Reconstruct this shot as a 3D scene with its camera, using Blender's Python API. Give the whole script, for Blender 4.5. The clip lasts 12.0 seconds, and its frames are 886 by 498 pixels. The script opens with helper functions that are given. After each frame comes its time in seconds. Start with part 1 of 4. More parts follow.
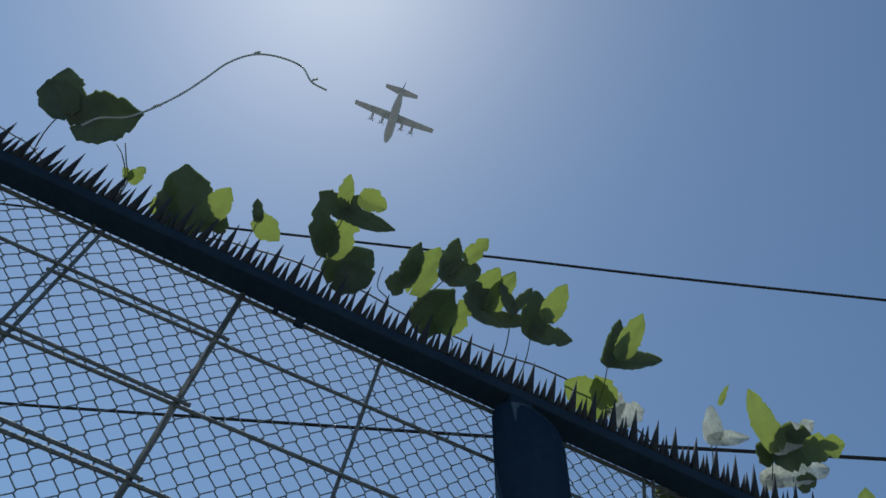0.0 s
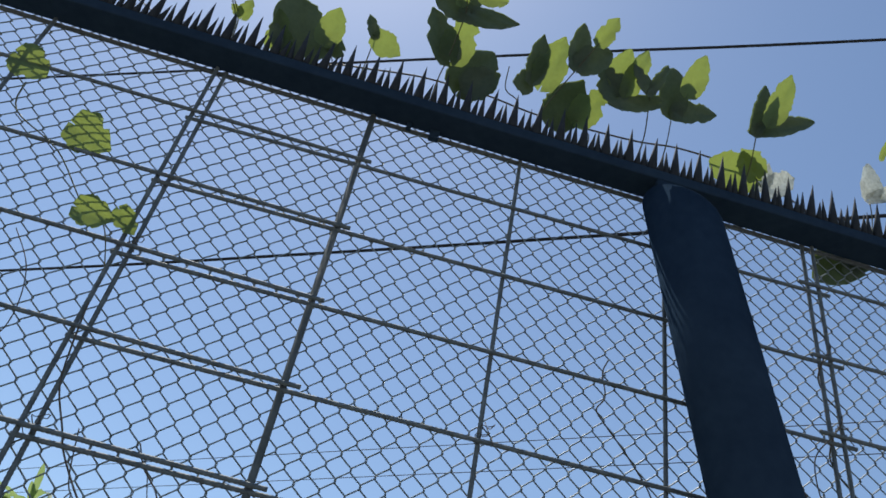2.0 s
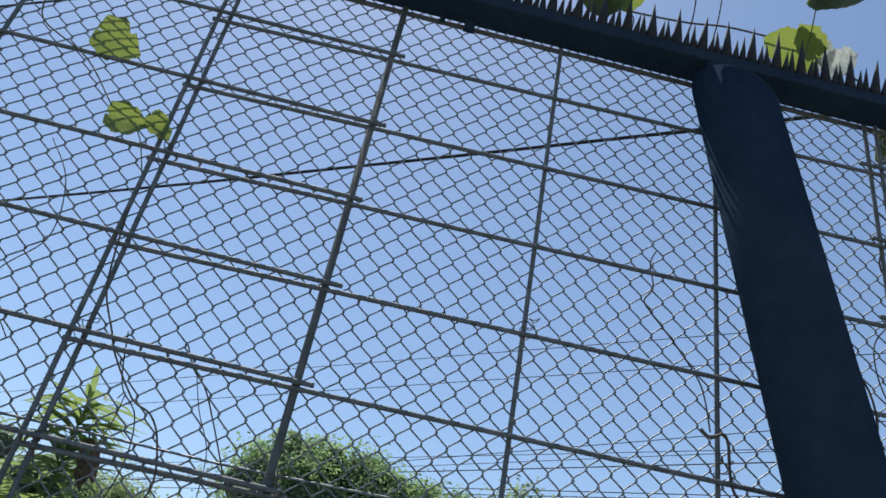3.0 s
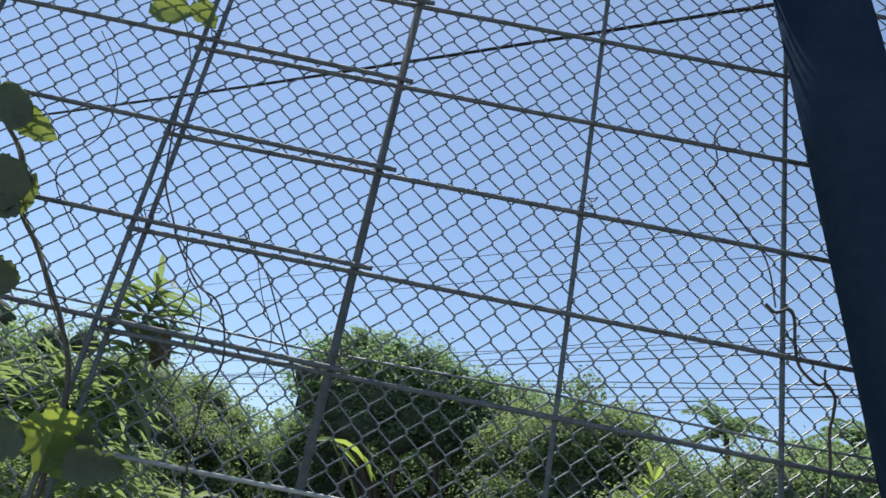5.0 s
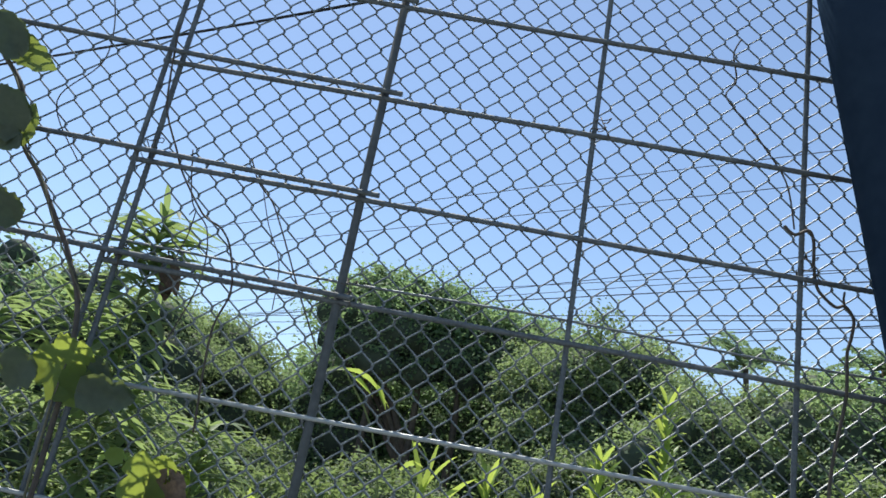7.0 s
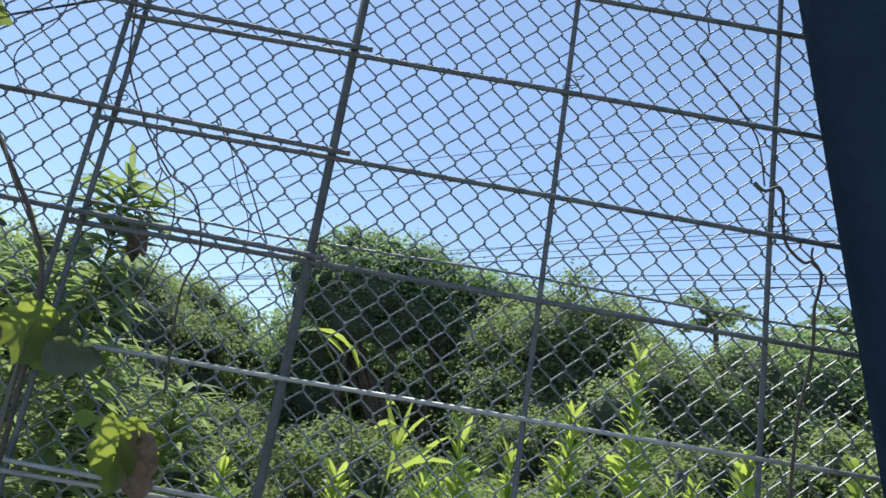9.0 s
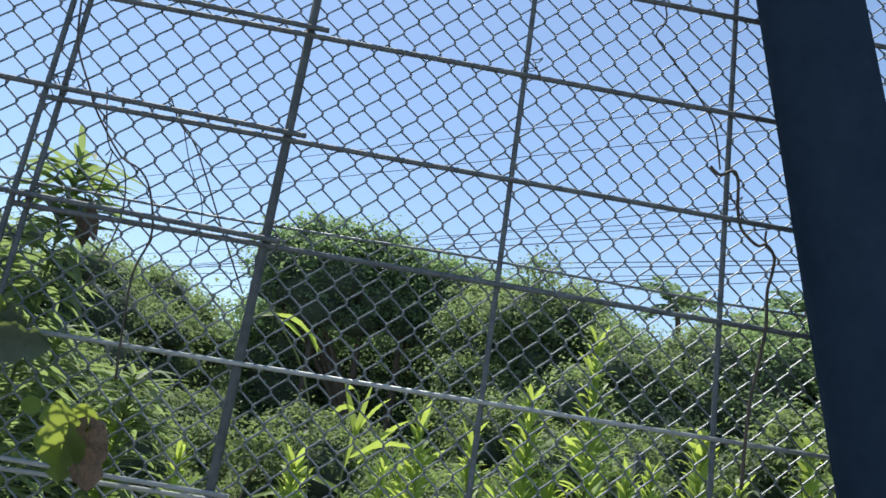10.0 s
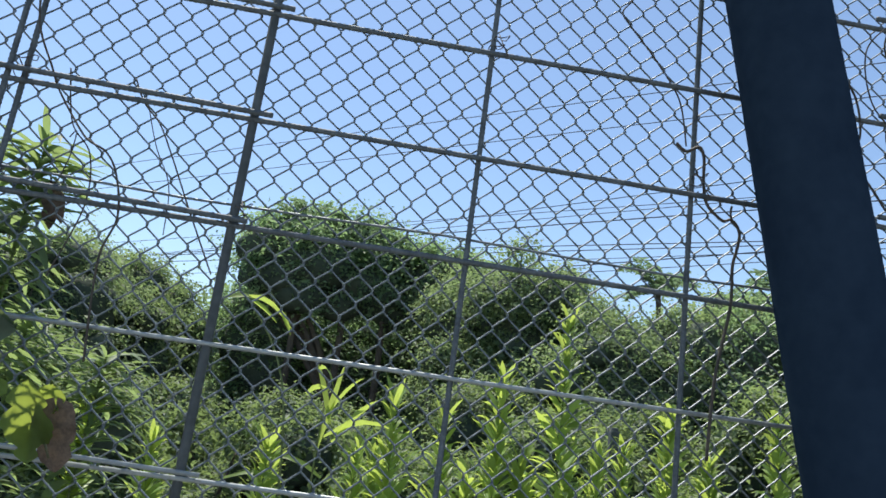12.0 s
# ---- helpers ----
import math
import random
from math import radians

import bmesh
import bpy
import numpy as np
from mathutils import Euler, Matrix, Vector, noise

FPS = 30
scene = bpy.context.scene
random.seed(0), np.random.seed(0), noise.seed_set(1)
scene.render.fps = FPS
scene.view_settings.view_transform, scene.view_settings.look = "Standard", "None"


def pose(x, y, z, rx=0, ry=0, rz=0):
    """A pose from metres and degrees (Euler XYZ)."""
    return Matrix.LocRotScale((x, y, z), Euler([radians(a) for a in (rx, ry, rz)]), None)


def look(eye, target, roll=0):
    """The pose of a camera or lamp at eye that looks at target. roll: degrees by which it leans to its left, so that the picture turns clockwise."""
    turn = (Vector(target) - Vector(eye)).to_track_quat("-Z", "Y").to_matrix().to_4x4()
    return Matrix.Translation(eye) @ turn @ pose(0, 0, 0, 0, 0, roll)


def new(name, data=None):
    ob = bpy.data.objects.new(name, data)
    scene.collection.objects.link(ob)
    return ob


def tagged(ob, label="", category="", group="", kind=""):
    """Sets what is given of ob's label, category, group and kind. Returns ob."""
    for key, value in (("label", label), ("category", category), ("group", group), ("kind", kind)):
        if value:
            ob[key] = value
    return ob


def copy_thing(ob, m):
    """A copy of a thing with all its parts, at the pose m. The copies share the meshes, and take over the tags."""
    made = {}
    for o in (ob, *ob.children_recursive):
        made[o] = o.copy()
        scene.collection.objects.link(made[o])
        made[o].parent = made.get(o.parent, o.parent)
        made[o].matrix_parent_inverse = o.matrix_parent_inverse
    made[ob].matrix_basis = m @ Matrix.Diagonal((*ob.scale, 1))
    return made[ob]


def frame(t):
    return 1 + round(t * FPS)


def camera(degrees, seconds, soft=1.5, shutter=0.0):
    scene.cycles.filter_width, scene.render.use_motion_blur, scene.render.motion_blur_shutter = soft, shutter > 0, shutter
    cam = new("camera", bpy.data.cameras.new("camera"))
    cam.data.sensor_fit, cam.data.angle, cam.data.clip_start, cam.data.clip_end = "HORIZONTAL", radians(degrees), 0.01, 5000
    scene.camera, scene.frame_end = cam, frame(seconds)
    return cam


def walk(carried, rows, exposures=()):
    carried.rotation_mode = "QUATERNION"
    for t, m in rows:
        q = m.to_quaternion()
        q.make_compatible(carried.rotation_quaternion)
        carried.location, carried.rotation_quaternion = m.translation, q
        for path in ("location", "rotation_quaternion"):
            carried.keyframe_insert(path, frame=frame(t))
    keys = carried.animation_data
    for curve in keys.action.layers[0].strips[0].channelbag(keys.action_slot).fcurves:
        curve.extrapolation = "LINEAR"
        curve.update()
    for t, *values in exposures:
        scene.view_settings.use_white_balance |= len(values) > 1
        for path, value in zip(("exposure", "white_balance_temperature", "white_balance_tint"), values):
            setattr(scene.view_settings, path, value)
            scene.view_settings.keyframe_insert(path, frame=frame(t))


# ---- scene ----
cam = camera(59.1, 12.0, soft=1.65)

PATH = [
    (0, (0.267, -1.708, 1.383), (0.451, -0.513, 2.975), 17.5),
    (0.5, (0.264, -1.696, 1.379), (0.419, -0.41, 2.902), 16.9),
    (1, (0.216, -1.701, 1.376), (0.382, -0.328, 2.821), 14.6),
    (1.5, (0.166, -1.671, 1.376), (0.326, -0.197, 2.718), 13.3),
    (2, (0.147, -1.61, 1.35), (0.279, -0.049, 2.593), 12.3),
    (2.5, (0.173, -1.568, 1.341), (0.275, 0.062, 2.495), 11.9),
    (3, (0.181, -1.556, 1.347), (0.245, 0.15, 2.389), 11.7),
    (3.5, (0.185, -1.545, 1.345), (0.221, 0.206, 2.311), 11.7),
    (5.5, (0.208, -1.515, 1.322), (0.164, 0.342, 2.063), 11.1),
    (6, (0.22, -1.509, 1.323), (0.168, 0.366, 2.018), 10.8),
    (6.5, (0.221, -1.496, 1.322), (0.166, 0.391, 1.983), 10.8),
    (8.5, (0.227, -1.472, 1.312), (0.229, 0.442, 1.892), 10.0),
    (9, (0.228, -1.473, 1.316), (0.259, 0.448, 1.873), 9.6),
    (9.5, (0.227, -1.47, 1.315), (0.294, 0.455, 1.856), 9.3),
    (10, (0.247, -1.464, 1.314), (0.367, 0.458, 1.853), 8.8),
    (10.5, (0.269, -1.457, 1.318), (0.449, 0.463, 1.845), 8.3),
    (11, (0.276, -1.475, 1.314), (0.499, 0.443, 1.836), 7.8),
    (11.5, (0.273, -1.465, 1.303), (0.508, 0.451, 1.827), 7.5),
    (12, (0.278, -1.471, 1.304), (0.445, 0.457, 1.812), 7.8),
]
EXPOSURES = [(0.0, -0.15, 5950, 0), (0.5, -0.01, 6050, 1), (1.5, 0.25, 6300, 6), (2.5, 0.40, 6400, 8), (3.5, 0.42, 6400, 8), (6.0, 0.60, 6400, 8), (9.0, 0.72, 6400, 8), (12.0, 0.72, 6400, 8)]
walk(cam, [(t, look(eye, target, roll)) for t, eye, target, roll in PATH], EXPOSURES)

# ---- light ----
SUN_AZ, SUN_EL = -27.0, 67.0
world = bpy.data.worlds.new("sky")
scene.world = world
world.use_nodes = True
sky = world.node_tree.nodes.new("ShaderNodeTexSky")
sky.sky_type = "NISHITA"
sky.sun_disc = False
sky.sun_elevation, sky.sun_rotation = radians(SUN_EL), radians(SUN_AZ)
sky.air_density, sky.dust_density, sky.ozone_density = 1.0, 0.45, 1.7
background = world.node_tree.nodes["Background"]
background.inputs["Strength"].default_value = 0.11
world.node_tree.links.new(sky.outputs["Color"], background.inputs["Color"])
sun_way = Vector((math.sin(radians(SUN_AZ)) * math.cos(radians(SUN_EL)), math.cos(radians(SUN_AZ)) * math.cos(radians(SUN_EL)), math.sin(radians(SUN_EL))))
sun = new("sun", bpy.data.lights.new("sun", "SUN"))
sun.data.energy, sun.data.angle, sun.data.color = 4.0, radians(0.53), (1.0, 0.95, 0.87)
sun.matrix_world = look(sun_way * 60, (0, 0, 0))


# ---- materials ----
def material(name, dark, light, scale=20.0, rough=0.6, metal=0.0, bump=0.0, bump_scale=80.0, through_colour=None, through_share=0.45, spread=0.0, fine=6.0):
    """Two colours mixed by two sizes of noise; leaves also let light through."""
    m = bpy.data.materials.new(name)
    m.use_nodes = True
    nodes, links = m.node_tree.nodes, m.node_tree.links
    shader = nodes["Principled BSDF"]
    place = nodes.new("ShaderNodeTexCoord")
    coarse = nodes.new("ShaderNodeTexNoise")
    coarse.inputs["Scale"].default_value, coarse.inputs["Detail"].default_value = scale, 3.0
    small = nodes.new("ShaderNodeTexNoise")
    small.inputs["Scale"].default_value, small.inputs["Detail"].default_value = scale * fine, 2.0
    links.new(place.outputs["Object"], coarse.inputs["Vector"])
    links.new(place.outputs["Object"], small.inputs["Vector"])
    both = nodes.new("ShaderNodeMix")
    both.inputs[0].default_value = 0.4
    links.new(coarse.outputs["Fac"], both.inputs[2])
    links.new(small.outputs["Fac"], both.inputs[3])
    last = both.outputs[0]
    if spread:
        info = nodes.new("ShaderNodeNewGeometry")
        add = nodes.new("ShaderNodeMath")
        add.operation = "MULTIPLY_ADD"
        add.inputs[1].default_value = spread
        links.new(info.outputs["Random Per Island"], add.inputs[0])
        links.new(last, add.inputs[2])
        less = nodes.new("ShaderNodeMath")
        less.operation = "SUBTRACT"
        less.inputs[1].default_value = spread / 2
        links.new(add.outputs[0], less.inputs[0])
        last = less.outputs[0]
    ramp = nodes.new("ShaderNodeValToRGB")
    ramp.color_ramp.elements[0].position, ramp.color_ramp.elements[0].color = 0.3, (*dark, 1)
    ramp.color_ramp.elements[1].position, ramp.color_ramp.elements[1].color = 0.7, (*light, 1)
    links.new(last, ramp.inputs[0])
    links.new(ramp.outputs[0], shader.inputs["Base Color"])
    shader.inputs["Roughness"].default_value = rough
    shader.inputs["Metallic"].default_value = metal
    if through_colour:
        shader.inputs["Specular IOR Level"].default_value = 0.3
    if bump:
        relief = nodes.new("ShaderNodeTexNoise")
        relief.inputs["Scale"].default_value, relief.inputs["Detail"].default_value = bump_scale, 4.0
        links.new(place.outputs["Object"], relief.inputs["Vector"])
        lift = nodes.new("ShaderNodeBump")
        lift.inputs["Strength"].default_value, lift.inputs["Distance"].default_value = bump, 0.002
        links.new(relief.outputs["Fac"], lift.inputs["Height"])
        links.new(lift.outputs["Normal"], shader.inputs["Normal"])
    if through_colour:
        glow = nodes.new("ShaderNodeBsdfTranslucent")
        tint = nodes.new("ShaderNodeMix")
        tint.data_type = "RGBA"
        tint.blend_type = "MULTIPLY"
        tint.inputs[0].default_value = 0.5
        tint.inputs[6].default_value = (*through_colour, 1)
        bright = nodes.new("ShaderNodeMapRange")
        bright.inputs[3].default_value, bright.inputs[4].default_value = 0.55, 1.25
        links.new(last, bright.inputs[0])
        links.new(bright.outputs[0], tint.inputs[7])
        links.new(tint.outputs[2], glow.inputs["Color"])
        mix = nodes.new("ShaderNodeMixShader")
        mix.inputs[0].default_value = through_share
        links.new(shader.outputs[0], mix.inputs[1])
        links.new(glow.outputs[0], mix.inputs[2])
        links.new(mix.outputs[0], nodes["Material Output"].inputs["Surface"])
    return m


STEEL = material("dark_painted_steel", (0.016, 0.028, 0.048), (0.026, 0.043, 0.068), 6, 0.8, 0.0, 0.12, 90)
STEEL.node_tree.nodes["Principled BSDF"].inputs["Specular IOR Level"].default_value = 0.0
GALVANISED = material("galvanised_pipe", (0.24, 0.26, 0.255), (0.42, 0.45, 0.44), 20, 0.45, 0.2, 0.1, 200)
PIPE = material("dull_grey_pipe", (0.052, 0.06, 0.061), (0.11, 0.122, 0.122), 14, 0.9, 0.0, 0.2, 120)
REBAR = material("weathered_rebar", (0.042, 0.053, 0.060), (0.15, 0.172, 0.182), 30, 0.7, 0.1, 0.3, 300)
WIRE = material("galvanised_wire", (0.075, 0.093, 0.105), (0.21, 0.24, 0.255), 25, 0.5, 0.15)
CABLE = material("black_cable", (0.010, 0.010, 0.012), (0.02, 0.02, 0.024), 12, 0.85)
SPIKE = material("dark_spike_plastic", (0.012, 0.016, 0.024), (0.028, 0.034, 0.044), 40, 0.9)
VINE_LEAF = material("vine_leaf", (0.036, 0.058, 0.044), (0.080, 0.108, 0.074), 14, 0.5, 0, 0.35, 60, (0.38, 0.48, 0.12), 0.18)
# white patches in this leaf colour stand for sunlit curled edges
PALE_LIT_LEAF = material("pale_lit_leaf", (0.10, 0.11, 0.09), (0.85, 0.85, 0.80), 16, 0.5, 0, 0.6, 60, (0.72, 0.74, 0.62), 0.24)
BROWN_LEAF = material("dry_leaf", (0.05, 0.04, 0.032), (0.20, 0.15, 0.115), 30, 0.85, 0, 0.6, 80, (0.22, 0.14, 0.09), 0.06)
# brighter copies of the vine leaf: sun and backlight are put into the material
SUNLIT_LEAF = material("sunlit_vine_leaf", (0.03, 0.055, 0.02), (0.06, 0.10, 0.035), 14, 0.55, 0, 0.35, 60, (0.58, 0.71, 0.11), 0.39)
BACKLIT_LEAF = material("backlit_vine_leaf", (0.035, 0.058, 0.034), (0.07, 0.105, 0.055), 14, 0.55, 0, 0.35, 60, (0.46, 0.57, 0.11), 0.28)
STEM = material("vine_stem", (0.05, 0.055, 0.025), (0.13, 0.12, 0.06), 40, 0.6)
TENDRIL = material("pale_tendril", (0.20, 0.22, 0.19), (0.42, 0.43, 0.38), 40, 0.5)
TWIG = material("dry_vine", (0.035, 0.03, 0.025), (0.10, 0.08, 0.06), 40, 0.7)
WEED_LEAF = material("weed_leaf", (0.075, 0.135, 0.032), (0.21, 0.30, 0.085), 12, 0.42, 0, 0, 60, (0.60, 0.74, 0.14), 0.50, 0.6)
# weed leaf toned down: the shade on the left plants is in its colour
SHADED_WEED = material("shaded_weed_leaf", (0.08, 0.125, 0.055), (0.175, 0.235, 0.105), 12, 0.5, 0, 0, 60, (0.40, 0.53, 0.18), 0.42, 0.4)
WEED_STEM = material("weed_stem", (0.10, 0.14, 0.04), (0.2, 0.24, 0.08), 40, 0.6)
BARK = material("bark", (0.05, 0.04, 0.03), (0.14, 0.11, 0.08), 12, 0.85, 0, 0.6, 30)
# dark colour that stands for the shade deep inside the foliage
SHADE_CORE = material("shade_core", (0.03, 0.044, 0.032), (0.085, 0.105, 0.07), 4, 0.9, 0, 0.8, 12)
TREE_LEAF = material("tree_leaf", (0.09, 0.145, 0.082), (0.19, 0.26, 0.135), 0.8, 0.6, 0, 0, 60, (0.40, 0.58, 0.24), 0.44, 0.3)
SCRUB_LEAF = material("scrub_leaf", (0.085, 0.128, 0.065), (0.19, 0.243, 0.118), 0.9, 0.6, 0, 0, 60, (0.42, 0.56, 0.22), 0.40, 0.35)
LOW_LEAF = material("low_scrub_leaf", (0.033, 0.057, 0.03), (0.135, 0.185, 0.085), 1.6, 0.55, 0, 0, 60, (0.38, 0.51, 0.17), 0.34, 0.4)
FAR_LEAF = material("far_leaf", (0.07, 0.11, 0.05), (0.15, 0.20, 0.08), 0.3, 0.6, 0, 0, 60, (0.34, 0.45, 0.12), 0.35, 0.6)
FROND_LEAF = material("frond_leaf", (0.07, 0.11, 0.075), (0.14, 0.19, 0.12), 0.8, 0.6, 0, 0, 60, (0.30, 0.44, 0.22), 0.4, 0.3)
SOIL = material("soil_and_litter", (0.15, 0.15, 0.14), (0.28, 0.27, 0.25), 1.5, 0.95, 0, 0.8, 20)
PLANE_GREY = material("aircraft_grey", (0.34, 0.36, 0.38), (0.46, 0.48, 0.50), 0.4, 0.6)


# ---- geometry helpers ----
ORIGIN = {}


def mesh_from(name, verts, faces, mat, smooth=False):
    me = bpy.data.meshes.new(name)
    me.from_pydata([tuple(v) for v in verts], [], [tuple(f) for f in faces])
    me.materials.append(mat)
    if smooth:
        me.polygons.foreach_set("use_smooth", [True] * len(me.polygons))
    me.update()
    return me


def thing(name, at, label, category, group="", kind=""):
    ob = new(name)
    ob.location = at
    ob.empty_display_size = 0.05
    ORIGIN[ob.name] = Vector(at)
    return tagged(ob, label, category, group, kind)


def part(name, geo, mat, parent, label="", smooth=True, kind=""):
    """One mesh, given in world coordinates, under a thing or a part."""
    o = ORIGIN[parent.name]
    me = mesh_from(name, np.asarray(geo[0], float) - np.array(o), geo[1], mat, smooth)
    ob = new(name, me)
    ob.parent = parent
    ORIGIN[ob.name] = o
    return tagged(ob, label, kind=kind)


def single(name, geo, mat, at, label, category, kind="", smooth=False):
    me = mesh_from(name, np.asarray(geo[0], float) - np.array(at), geo[1], mat, smooth)
    ob = new(name, me)
    ob.location = at
    ORIGIN[ob.name] = Vector(at)
    return tagged(ob, label, category, kind=kind)


def join(*geos):
    verts, faces = [], []
    for v, f in geos:
        n = len(verts)
        verts.extend(v)
        faces.extend([tuple(i + n for i in q) for q in f])
    return verts, faces


def tube(points, radius, sides=6, taper=None):
    """A round bar along points; taper is the radius at its end, or radius is a list."""
    pts = [Vector(p) for p in points]
    n = len(pts)
    radii = list(radius) if isinstance(radius, (list, tuple)) else [radius + ((taper if taper is not None else radius) - radius) * i / max(1, n - 1) for i in range(n)]
    verts, faces = [], []
    side = None
    for i, p in enumerate(pts):
        d = (pts[min(i + 1, n - 1)] - pts[max(i - 1, 0)]).normalized()
        if side is None:
            side = d.orthogonal().normalized()
        side = (side - d * side.dot(d)).normalized()
        up = d.cross(side)
        for k in range(sides):
            a = 2 * math.pi * k / sides
            verts.append(p + (side * math.cos(a) + up * math.sin(a)) * radii[i])
    for i in range(n - 1):
        for k in range(sides):
            a, b = i * sides + k, i * sides + (k + 1) % sides
            faces.append((a, b, b + sides, a + sides))
    faces.append(tuple(range(sides))[::-1])
    faces.append(tuple((n - 1) * sides + k for k in range(sides)))
    return verts, faces


def smooth_line(points, steps=6):
    """A rounded line through points."""
    pts = [Vector(p) for p in points]
    if len(pts) < 3:
        return [pts[0].lerp(pts[-1], i / steps) for i in range(steps + 1)]
    out = []
    for i in range(len(pts) - 1):
        p0, p1, p2, p3 = pts[max(i - 1, 0)], pts[i], pts[i + 1], pts[min(i + 2, len(pts) - 1)]
        for k in range(steps):
            t = k / steps
            out.append(0.5 * (2 * p1 + (p2 - p0) * t + (2 * p0 - 5 * p1 + 4 * p2 - p3) * t * t + (3 * p1 - p0 - 3 * p2 + p3) * t ** 3))
    return out + [pts[-1]]


def from_bmesh(bm):
    bm.verts.index_update()
    geo = [v.co.copy() for v in bm.verts], [tuple(v.index for v in f.verts) for f in bm.faces]
    bm.free()
    return geo


def box(x0, x1, y0, y1, z0, z1, bevel=0.0):
    bm = bmesh.new()
    bmesh.ops.create_cube(bm, size=1)
    for v in bm.verts:
        v.co = Vector(((x0 + x1) / 2 + v.co.x * (x1 - x0), (y0 + y1) / 2 + v.co.y * (y1 - y0), (z0 + z1) / 2 + v.co.z * (z1 - z0)))
    if bevel:
        bmesh.ops.bevel(bm, geom=bm.edges[:], offset=bevel, segments=3, affect="EDGES", profile=0.6)
    return from_bmesh(bm)


def leaf_cloud(places, ways, sizes, seed, narrow=0.55, fold=0.25):
    """Many small folded leaves: a base, two sides and a tip each."""
    rng = np.random.default_rng(seed)
    n = len(places)
    ways = ways / np.linalg.norm(ways, axis=1)[:, None]
    spin = rng.normal(size=(n, 3))
    along = spin - ways * (spin * ways).sum(1)[:, None]
    along /= np.linalg.norm(along, axis=1)[:, None]
    across = np.cross(ways, along)
    s = sizes[:, None]
    verts = np.empty((n, 4, 3))
    verts[:, 0] = places - along * s * 0.5
    verts[:, 1] = places + across * s * narrow * 0.5 + ways * s * fold * 0.5
    verts[:, 2] = places + along * s * 0.5 - ways * s * 0.15
    verts[:, 3] = places - across * s * narrow * 0.5 + ways * s * fold * 0.5
    i = np.arange(n)[:, None] * 4
    tris = np.concatenate([i + [0, 1, 2], i + [0, 2, 3]], 1).reshape(-1, 3)
    return verts.reshape(-1, 3), tris


def cloud_part(name, verts, tris, mat, parent, label="", kind="stuff"):
    o = np.array(ORIGIN[parent.name])
    me = bpy.data.meshes.new(name)
    me.vertices.add(len(verts))
    me.vertices.foreach_set("co", (verts - o).astype(np.float32).ravel())
    me.loops.add(tris.size)
    me.loops.foreach_set("vertex_index", tris.astype(np.int32).ravel())
    me.polygons.add(len(tris))
    me.polygons.foreach_set("loop_start", np.arange(0, tris.size, 3, dtype=np.int32))
    me.polygons.foreach_set("loop_total", np.full(len(tris), 3, dtype=np.int32))
    me.materials.append(mat)
    me.update(calc_edges=True)
    ob = new(name, me)
    ob.parent = parent
    ORIGIN[ob.name] = ORIGIN[parent.name]
    return tagged(ob, label, kind=kind)


# ---- ground ----
GROUND = -0.15
bm = bmesh.new()
bmesh.ops.create_grid(bm, x_segments=60, y_segments=60, size=1)
for v in bm.verts:
    x, y = math.copysign(abs(v.co.x) ** 4, v.co.x) * 1500, math.copysign(abs(v.co.y) ** 4, v.co.y) * 1500
    rise = 0.12 * noise.noise(Vector((x * 0.3, y * 0.3, 0))) if abs(x) + abs(y) < 200 and (y > 1 or y < -4) else 0
    v.co = Vector((x, y, GROUND + rise))
single("ground", from_bmesh(bm), SOIL, (0, 0, GROUND), "brown soil with leaf litter under the plants", "ground", "structure")

# ---- fence: chain link, rebar grid, top beam, post ----
FENCE_X0, FENCE_X1, FENCE_TOP = -2.6, 3.15, 3.03
KNOT_X, KNOT_Z = 0.0585, 2.0185
HALF_W = 0.0273


def knot_height(j):
    """The net is pulled a little tighter just below its middle."""
    if j > 0:
        return KNOT_Z + 0.004 + j * 0.0315
    return KNOT_Z + 0.004 + max(j, -6) * 0.0303 + min(j + 6, 0) * 0.0311


def zigzag(flip, sag):
    """One bent wire of the net, hooked at each knot; sag lets the meshes below the middle hang lower."""
    pts = []
    for j in range(-71, 35):
        right = (j + flip) % 2
        z = knot_height(j) - 0.0018 * sag * min(max(-j, 0), 8)
        x = (HALF_W + 0.0012 if right else -0.0012) - 0.0195 * (z - 1.84)  # the meshes lean
        hook = -1 if right else 1
        pts.append((x, 0.0022 * hook, z - 0.0035))
        pts.append((x, -0.0022 * hook, z + 0.0035))
    return tube(pts, 0.0019, 5)


fence = thing("chain_link_fence", (0.3, 0, 0), "tall galvanised chain-link fence stiffened with rusty rebar grids", "fence")
wire_meshes = {(f, k): mesh_from("wire", *zigzag(f, k / 3), WIRE) for f in (0, 1) for k in range(4)}


def hang_wire(x, k, width):
    ob = new("wire", wire_meshes[k % 2, round(3 * min(max((0.12 - x) / 0.4, 0), 1))])
    ob.parent = fence
    ob.location = (x - 0.3 + random.uniform(-0.0006, 0.0006), 0.006, -0.02 * (x - KNOT_X) + random.uniform(-0.0006, 0.0006))
    ob.scale.x = width / HALF_W


x, k = KNOT_X, 0
while x < FENCE_X1 - 0.04:
    width = 0.0273 if x < 0.25 else 0.0266
    hang_wire(x, k, width)
    x, k = x + width, k + 1
x, k = KNOT_X, 0
while x > FENCE_X0:
    width = 0.0273 if x > -0.24 else 0.0283
    x, k = x - width, k - 1
    hang_wire(x, k, width)


def rebar(length, radius=0.0053):
    """A ribbed bar standing on z = 0."""
    pts, radii = [], []
    n = int(length / 0.005)
    for i in range(n + 1):
        pts.append((0, 0, length * i / n))
        radii.append(radius + (0.0009 if i % 2 else 0))
    return tube(pts, radii, 7)


